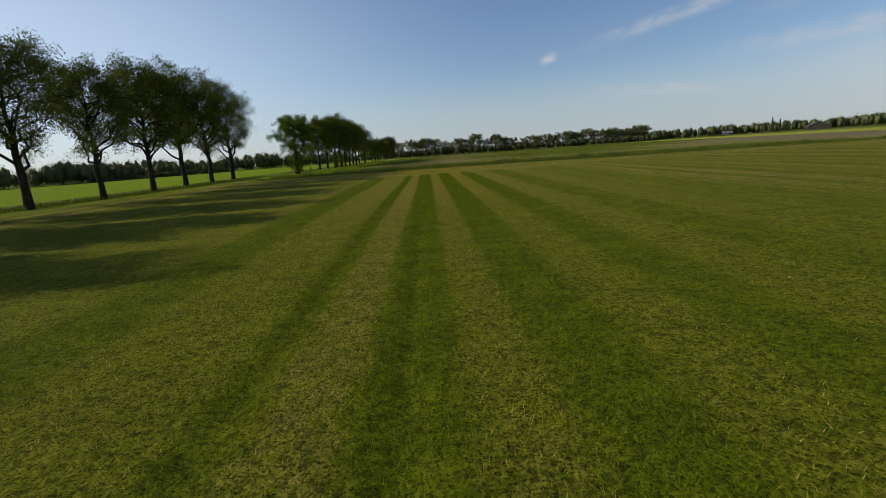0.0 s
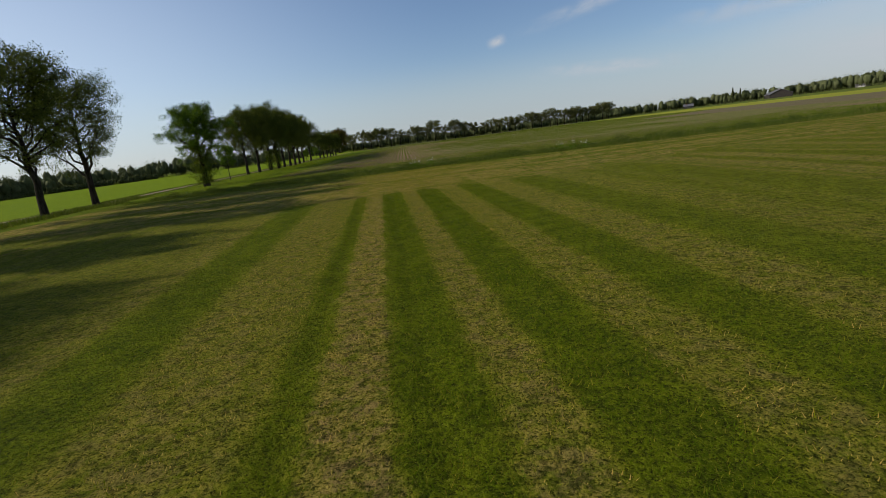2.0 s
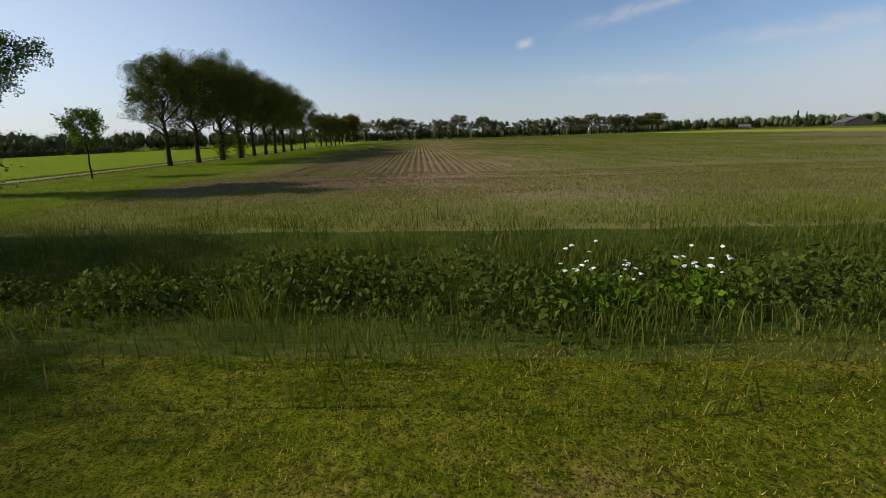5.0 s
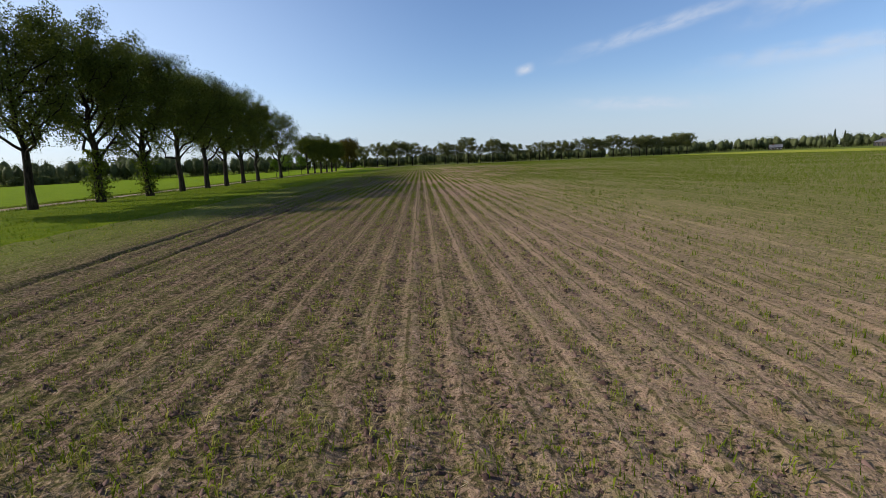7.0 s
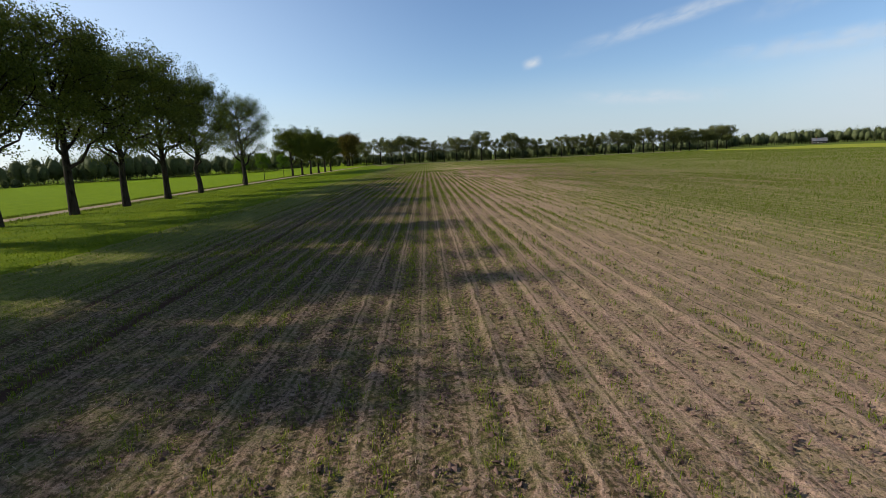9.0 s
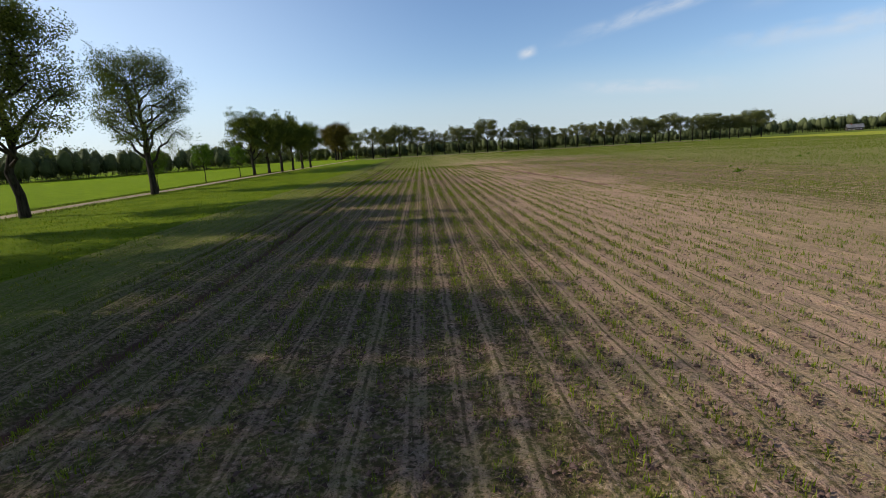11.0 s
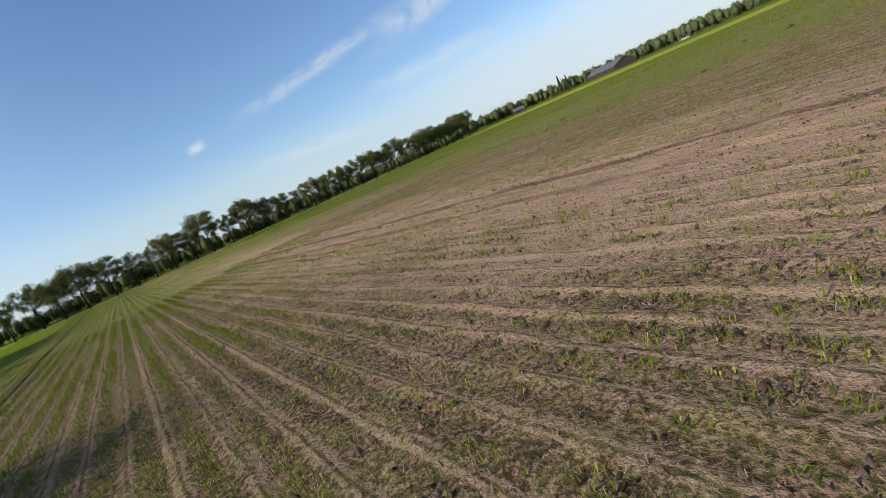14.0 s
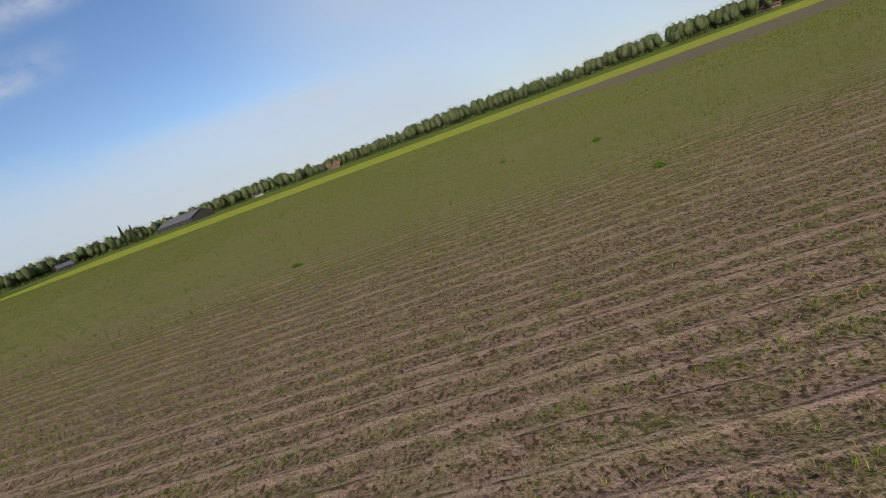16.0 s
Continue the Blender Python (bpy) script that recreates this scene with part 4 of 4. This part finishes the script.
BRICK = plain_material("red_brick", (0.130, 0.060, 0.042), (0.190, 0.095, 0.066), 1.5, 0.85)
PLASTER = plain_material("white_plaster", (0.34, 0.33, 0.30), (0.45, 0.43, 0.39), 0.8)
ROOFTILE = plain_material("brown_roof_tiles", (0.110, 0.060, 0.042), (0.170, 0.095, 0.066), 1.2)
SHEET = plain_material("grey_roof_sheets", (0.085, 0.085, 0.090), (0.130, 0.130, 0.135), 0.4, 0.6)
TIMBER = plain_material("dark_timber", (0.035, 0.030, 0.026), (0.070, 0.060, 0.050), 2.0)
WINDOW = plain_material("dark_window_glass", (0.030, 0.035, 0.040), (0.050, 0.055, 0.060), 1.0, 0.12)
FRAME = plain_material("white_frames", (0.72, 0.72, 0.70), (0.80, 0.80, 0.78), 2.0, 0.5)


def barn(x, y, turn, l, w, eave, ridge):
    ob = thing("barn", "long low farm barn with a grey sheet roof", "barn", at=(x, y, 0))
    ob.rotation_euler.z = radians(turn)
    (v, f), slopes = gabled(l, w, eave, ridge)
    part("wall", pyd("barn_wall", v, f, TIMBER), ob)
    for v, f in slopes:
        roof = part("roof", pyd("barn_roof", v, f, SHEET), ob)
        s = 1 if v[:, 0].max() > 0.5 else -1
        for n in range(int(l // 2)):
            yy = -l / 2 + 1 + 2 * n
            a, b = np.array((s * (w / 2 + 0.5), yy, v[:, 2].min() + 0.22)), np.array((0.02 * s, yy, ridge + 0.22))
            tv, tf = tube([a, b], [0.10, 0.10], 4)
            part("rib", pyd("barn_rib", tv, tf, SHEET), roof)
    for n in range(5):
        yy = -l / 2 + l * (n + 0.5) / 5
        v, f = box(-w / 2 - 0.08, -w / 2 - 0.01, yy - 1.8, yy + 1.8, 0, 2.1)
        part("door", pyd("barn_door", v, f, WINDOW), ob)
    return ob


def house(x, y, turn, l, w, eave, ridge, wall, roof_mat, label):
    ob = thing("house", label, "house", "houses before the far trees", at=(x, y, 0))
    ob.rotation_euler.z = radians(turn)
    l, w, eave, ridge = 0.8 * l, 0.8 * w, 0.85 * eave, 0.75 * ridge
    (v, f), slopes = gabled(l, w, eave, ridge)
    part("wall", pyd("house_wall", v, f, wall), ob)
    for n, (v, f) in enumerate(slopes):
        roof = part("roof", pyd("house_roof", v, f, roof_mat), ob)
        if not n:
            cv, cf = box(-0.9, -0.3, l * 0.2, l * 0.2 + 0.6, ridge - 0.6, ridge + 0.9)
            part("chimney", pyd("house_chimney", cv, cf, BRICK), roof)
    for n in range(4):
        yy = -l / 2 + l * (n + 0.5) / 4
        v, f = box(-w / 2 - 0.06, -w / 2 - 0.01, yy - 0.6, yy + 0.6, 0.9, 2.1)
        pane = part("window", pyd("house_window", v, f, WINDOW), ob)
        v, f = box(-w / 2 - 0.09, -w / 2 - 0.02, yy - 0.7, yy + 0.7, 0.78, 0.9)
        part("sill", pyd("house_sill", v, f, FRAME), pane)
    v, f = box(-w / 2 - 0.07, -w / 2 - 0.01, l / 2 - 1.1, l / 2 - 0.2, 0.0, 2.1)
    part("door", pyd("house_door", v, f, TIMBER), ob)
    return ob


barn(352, 488, -33, 60, 17, 3.2, 7.0)
house(398, 448, 10, 10, 7, 2.6, 5.6, PLASTER, SHEET, "white farmhouse beside the long barn")
house(392, 378, 0, 12, 8, 2.8, 6.5, BRICK, ROOFTILE, "brick farmhouse with a tiled roof among the trees")
house(296, 540, 60, 11, 7, 2.6, 5.6, TIMBER, SHEET, "dark timber house before the wood")
house(322, 86, -35, 11, 8, 3.0, 7.0, BRICK, ROOFTILE, "brick house with a brown tiled roof")
house(262, 24, -35, 16, 8, 2.8, 6.0, PLASTER, SHEET, "long white bungalow before the trees")
house(176, -54, -50, 12, 8, 3.0, 7.0, PLASTER, ROOFTILE, "white cottage among the trees")

spruce = thing("spruce_tree", "dark pointed spruces rising above the wood", "tree")
r = rng(91)
h = r.uniform(0, 1, 1800) ** 0.8
a = r.uniform(0, 6.2832, 1800)
c = np.stack([np.cos(a) * (1 - h) * 2.4 * r.uniform(0.3, 1, 1800), np.sin(a) * (1 - h) * 2.4 * r.uniform(0.3, 1, 1800), 1.2 + h * 15], -1)
v, f = leaves(c, 0.9, r, 0.5)
part("crown", np_mesh("spruce_crown", v, f, WOODLEAF), spruce)
v, f = tube([(0, 0, -0.2), (0, 0, 8), (0, 0, 16)], [0.3, 0.18, 0.03], 6)
part("trunk", np_mesh("spruce_trunk", v, f, BARK), spruce)
for x, y, size in ((330, 520, 0.9), (335, 516, 0.8), (326, 525, 0.65)):
    stand(spruce, x, y, 40 * size, size)


# ---- herbs: cow parsley in the ditch, weeds in the field ----
def parsley(seed):
    r = rng(seed)
    ob = thing("cow_parsley", "white flowering cow parsley in the ditch", "plant", "cow parsley along the ditch")
    stems, heads = [], []
    for n in range(13):
        a, d, h = r.uniform(0, 6.28), r.uniform(0.05, 0.5), r.uniform(0.85, 1.35)
        end = np.array([math.cos(a) * d, math.sin(a) * d, h])
        stems.append(tube(curve((0.2 * end[0], 0.2 * end[1], -0.1), end, r, 0.03, 4), [0.012, 0.01, 0.008, 0.005], 4))
        ring = [end + np.array((math.cos(t) * d2, math.sin(t) * d2, r.uniform(-0.02, 0.03))) for t, d2 in zip(np.arange(10) * 0.628, r.uniform(0.025, 0.06, 10))]
        heads.append((np.array([end + np.array((0, 0, 0.03))] + ring), np.array([(0, 1 + j, 1 + (j + 1) % 10) for j in range(10)])))
    v, f = joined(stems)
    part("stems", np_mesh("parsley_stems", v, f, TALL), ob)
    for v, f in heads:
        part("umbel", np_mesh("parsley_umbel", v, f, WHITE), ob)
    q = r.normal(size=(170, 3)) * (0.32, 0.32, 0.22) + (0, 0, 0.4)
    v, f = leaves(q + (0, 0, 0.05), 0.16, r)
    part("foliage", np_mesh("parsley_foliage", v, f, WEED), ob)
    return ob


def herb(seed, name, label, group, n, size, tall, leaf, mat):
    r = rng(seed)
    ob = thing(name, label, "plant", group)
    q = r.normal(size=(n, 3)) * (size, size, 0.0)
    q[:, 2] = r.uniform(0.02, 1, n) * tall * np.exp(-(q[:, 0] ** 2 + q[:, 1] ** 2) / (3 * size * size))
    v, f = leaves(q, leaf, r)
    part("leaves", np_mesh(name + "_leaves", v, f, mat), ob)
    v, f = joined([tube([(0, 0, -0.05), (a * 0.4, b * 0.4, tall * 0.5), (a, b, tall * 0.8)], [0.012, 0.009, 0.004], 4) for a, b in r.normal(size=(1, 2)) * size * 0.3])
    part("stems", np_mesh(name + "_stems", v, f, TALL), ob)
    return ob


r = rng(7)
umbels = [parsley(s) for s in (1, 2, 3)]
spots = [(-0.6, 0.6), (0.1, 0.2), (1.6, 0.4), (17.4, 0.6), (18.6, 0.2), (20.1, 0.4)]
for n, (x, d) in enumerate(spots):
    stand(umbels[n % 3], x, 95.2 + d + float(bank(np.array(x))), r.uniform(0, 360), r.uniform(0.8, 1.15))
nettles = [herb(s, "nettle_clump", "dense dark nettle clump in the ditch", "nettles along the ditch", 600, 0.95, 1.1, 0.14, NETTLE) for s in (4, 5)]
for n in range(120):
    x = -34 + 100 * ((n + r.uniform(-0.4, 0.4)) / 120)
    stand(nettles[n % 2], x, 97.6 + r.normal() * 1.2 + float(bank(np.array(x))), r.uniform(0, 360), r.uniform(0.6, 1.35) * (1.0 if x > -12 else 0.7))
weeds = [herb(s, "field_weed", "leafy green weed growing in the bare soil", "weeds in the sown field", 90, 0.085, 0.12, 0.075, WEED) for s in (6, 8)]
for n, (x, y, size) in enumerate(((20.2, 242.9, 2.3), (24.0, 250.0, 1.6), (27.5, 263.0, 1.5), (-6.2, 122.2, 1.2), (-7.0, 123.0, 0.9), (33.0, 281.0, 1.9), (41.0, 262.0, 2.0), (47.0, 268.0, 1.8), (12.5, 258.0, 0.9), (6.6, 261.0, 0.7), (1.6, 259.8, 0.6))):
    stand(weeds[n % 2], x, y, r.uniform(0, 360), size)


# ---- high thin clouds, far out over the fields ----
def cloud_material(name, glow, low, high, stretch, scale, thick, tone=(0.86, 0.93, 1.0), inner=0.0):
    k = Mat(name)
    uv = k.n.new("ShaderNodeTexCoord").outputs["UV"]
    sep = k.n.new("ShaderNodeSeparateXYZ")
    k.l.new(uv, sep.inputs[0])
    edge = 1.0
    for n in (0, 1):
        c = k.math("ABSOLUTE", k.math("SUBTRACT", k.math("MULTIPLY", sep.outputs[n], 2.0), 1.0))
        edge = k.math("MULTIPLY", edge, k.ramp(c, inner, 1.0, 1.0, 0.0))
    m = k.n.new("ShaderNodeMapping")
    m.inputs["Scale"].default_value = (stretch, 1, 1)
    k.l.new(uv, m.inputs["Vector"])
    wisps = k.ramp(k.noise(scale, 5, 0.5, m.outputs[0], 0.4), low, high)
    e, t, s = k.n.new("ShaderNodeEmission"), k.n.new("ShaderNodeBsdfTransparent"), k.n.new("ShaderNodeMixShader")
    e.inputs["Color"].default_value, e.inputs["Strength"].default_value = (*tone, 1), glow
    k.l.new(k.math("MULTIPLY", k.math("MULTIPLY", edge, wisps), thick), s.inputs[0])
    k.l.new(t.outputs[0], s.inputs[1])
    k.l.new(e.outputs[0], s.inputs[2])
    k.l.new(s.outputs[0], k.n["Material Output"].inputs["Surface"])
    return k.m


def cloud(a0, e0, a1, e1, wide, mat, label):
    """A long patch of cloud on a far arc, from one bearing and height to another, in degrees; wide: degrees across."""
    n, m, far = 48, 8, 3500.0 + 30 * sum(o.name.startswith("cloud") for o in bpy.data.objects)
    verts, faces, uvs = [], [], []
    dx, dy = a1 - a0, e1 - e0
    run = math.hypot(dx, dy)
    for i in range(n + 1):
        for j in range(m + 1):
            u, w = i / n, (j / m - 0.5) * wide
            az, el = radians(a0 + dx * u - dy / run * w), radians(e0 + dy * u + dx / run * w)
            verts.append((far * math.cos(el) * math.sin(az), 150 + far * math.cos(el) * math.cos(az), far * math.sin(el)))
            uvs.append((u, j / m))
    for i in range(n):
        for j in range(m):
            q = i * (m + 1) + j
            faces.append((q, q + 1, q + m + 2, q + m + 1))
    me = np_mesh("cloud", verts, faces, mat)
    layer = me.uv_layers.new(name="UVMap")
    for loop in me.loops:
        layer.data[loop.index].uv = uvs[loop.vertex_index]
    return tagged(new("cloud", me), label, "cloud", kind="structure")


WISP = cloud_material("cirrus", 0.62, 0.20, 0.75, 5.0, 2.0, 0.62, inner=0.1)
VEIL = cloud_material("cloud_sheet", 0.62, 0.05, 0.62, 1.5, 2.0, 0.78, (0.78, 0.90, 1.0), 0.6)
SHEETCLOUD = cloud_material("cloud_veil", 0.62, 0.10, 0.65, 2.0, 1.8, 0.74, inner=0.4)
PUFF = cloud_material("cloud_tuft", 0.62, 0.02, 0.55, 1.0, 2.0, 0.92)
RAGGED = cloud_material("ragged_cirrus", 0.62, 0.24, 0.70, 4.0, 2.4, 0.70, inner=0.2)
cloud(10.7, 9.1, 13.3, 9.8, 1.5, PUFF, "small white tuft of cloud")
cloud(12.5, 9.6, 40, 15.2, 2.2, WISP, "thin streak of high cloud")
cloud(13.5, 5.6, 34, 4.6, 2.0, WISP, "faint low band of cloud")
cloud(26, 7.9, 52, 9.0, 2.6, WISP, "faint low band of cloud")
cloud(30, 4.2, 92, 5.0, 10.0, SHEETCLOUD, "broad pale veil of cloud")
cloud(61, 15.0, 175, 19.0, 44.0, VEIL, "broad white sheet of cloud")
cloud(30, 11.4, 56, 17.4, 4.2, RAGGED, "thin streak of high cloud")
cloud(38, 18.2, 66, 24.8, 5.6, RAGGED, "ragged streak of white cloud")
cloud(43, 23.2, 66, 25.6, 4.6, RAGGED, "ragged streak of white cloud")
cloud(40.6, 22.4, 43.4, 23.4, 1.7, PUFF, "small white tuft of cloud")
# glowing sheets added to whiten the sky sunward and along the horizon
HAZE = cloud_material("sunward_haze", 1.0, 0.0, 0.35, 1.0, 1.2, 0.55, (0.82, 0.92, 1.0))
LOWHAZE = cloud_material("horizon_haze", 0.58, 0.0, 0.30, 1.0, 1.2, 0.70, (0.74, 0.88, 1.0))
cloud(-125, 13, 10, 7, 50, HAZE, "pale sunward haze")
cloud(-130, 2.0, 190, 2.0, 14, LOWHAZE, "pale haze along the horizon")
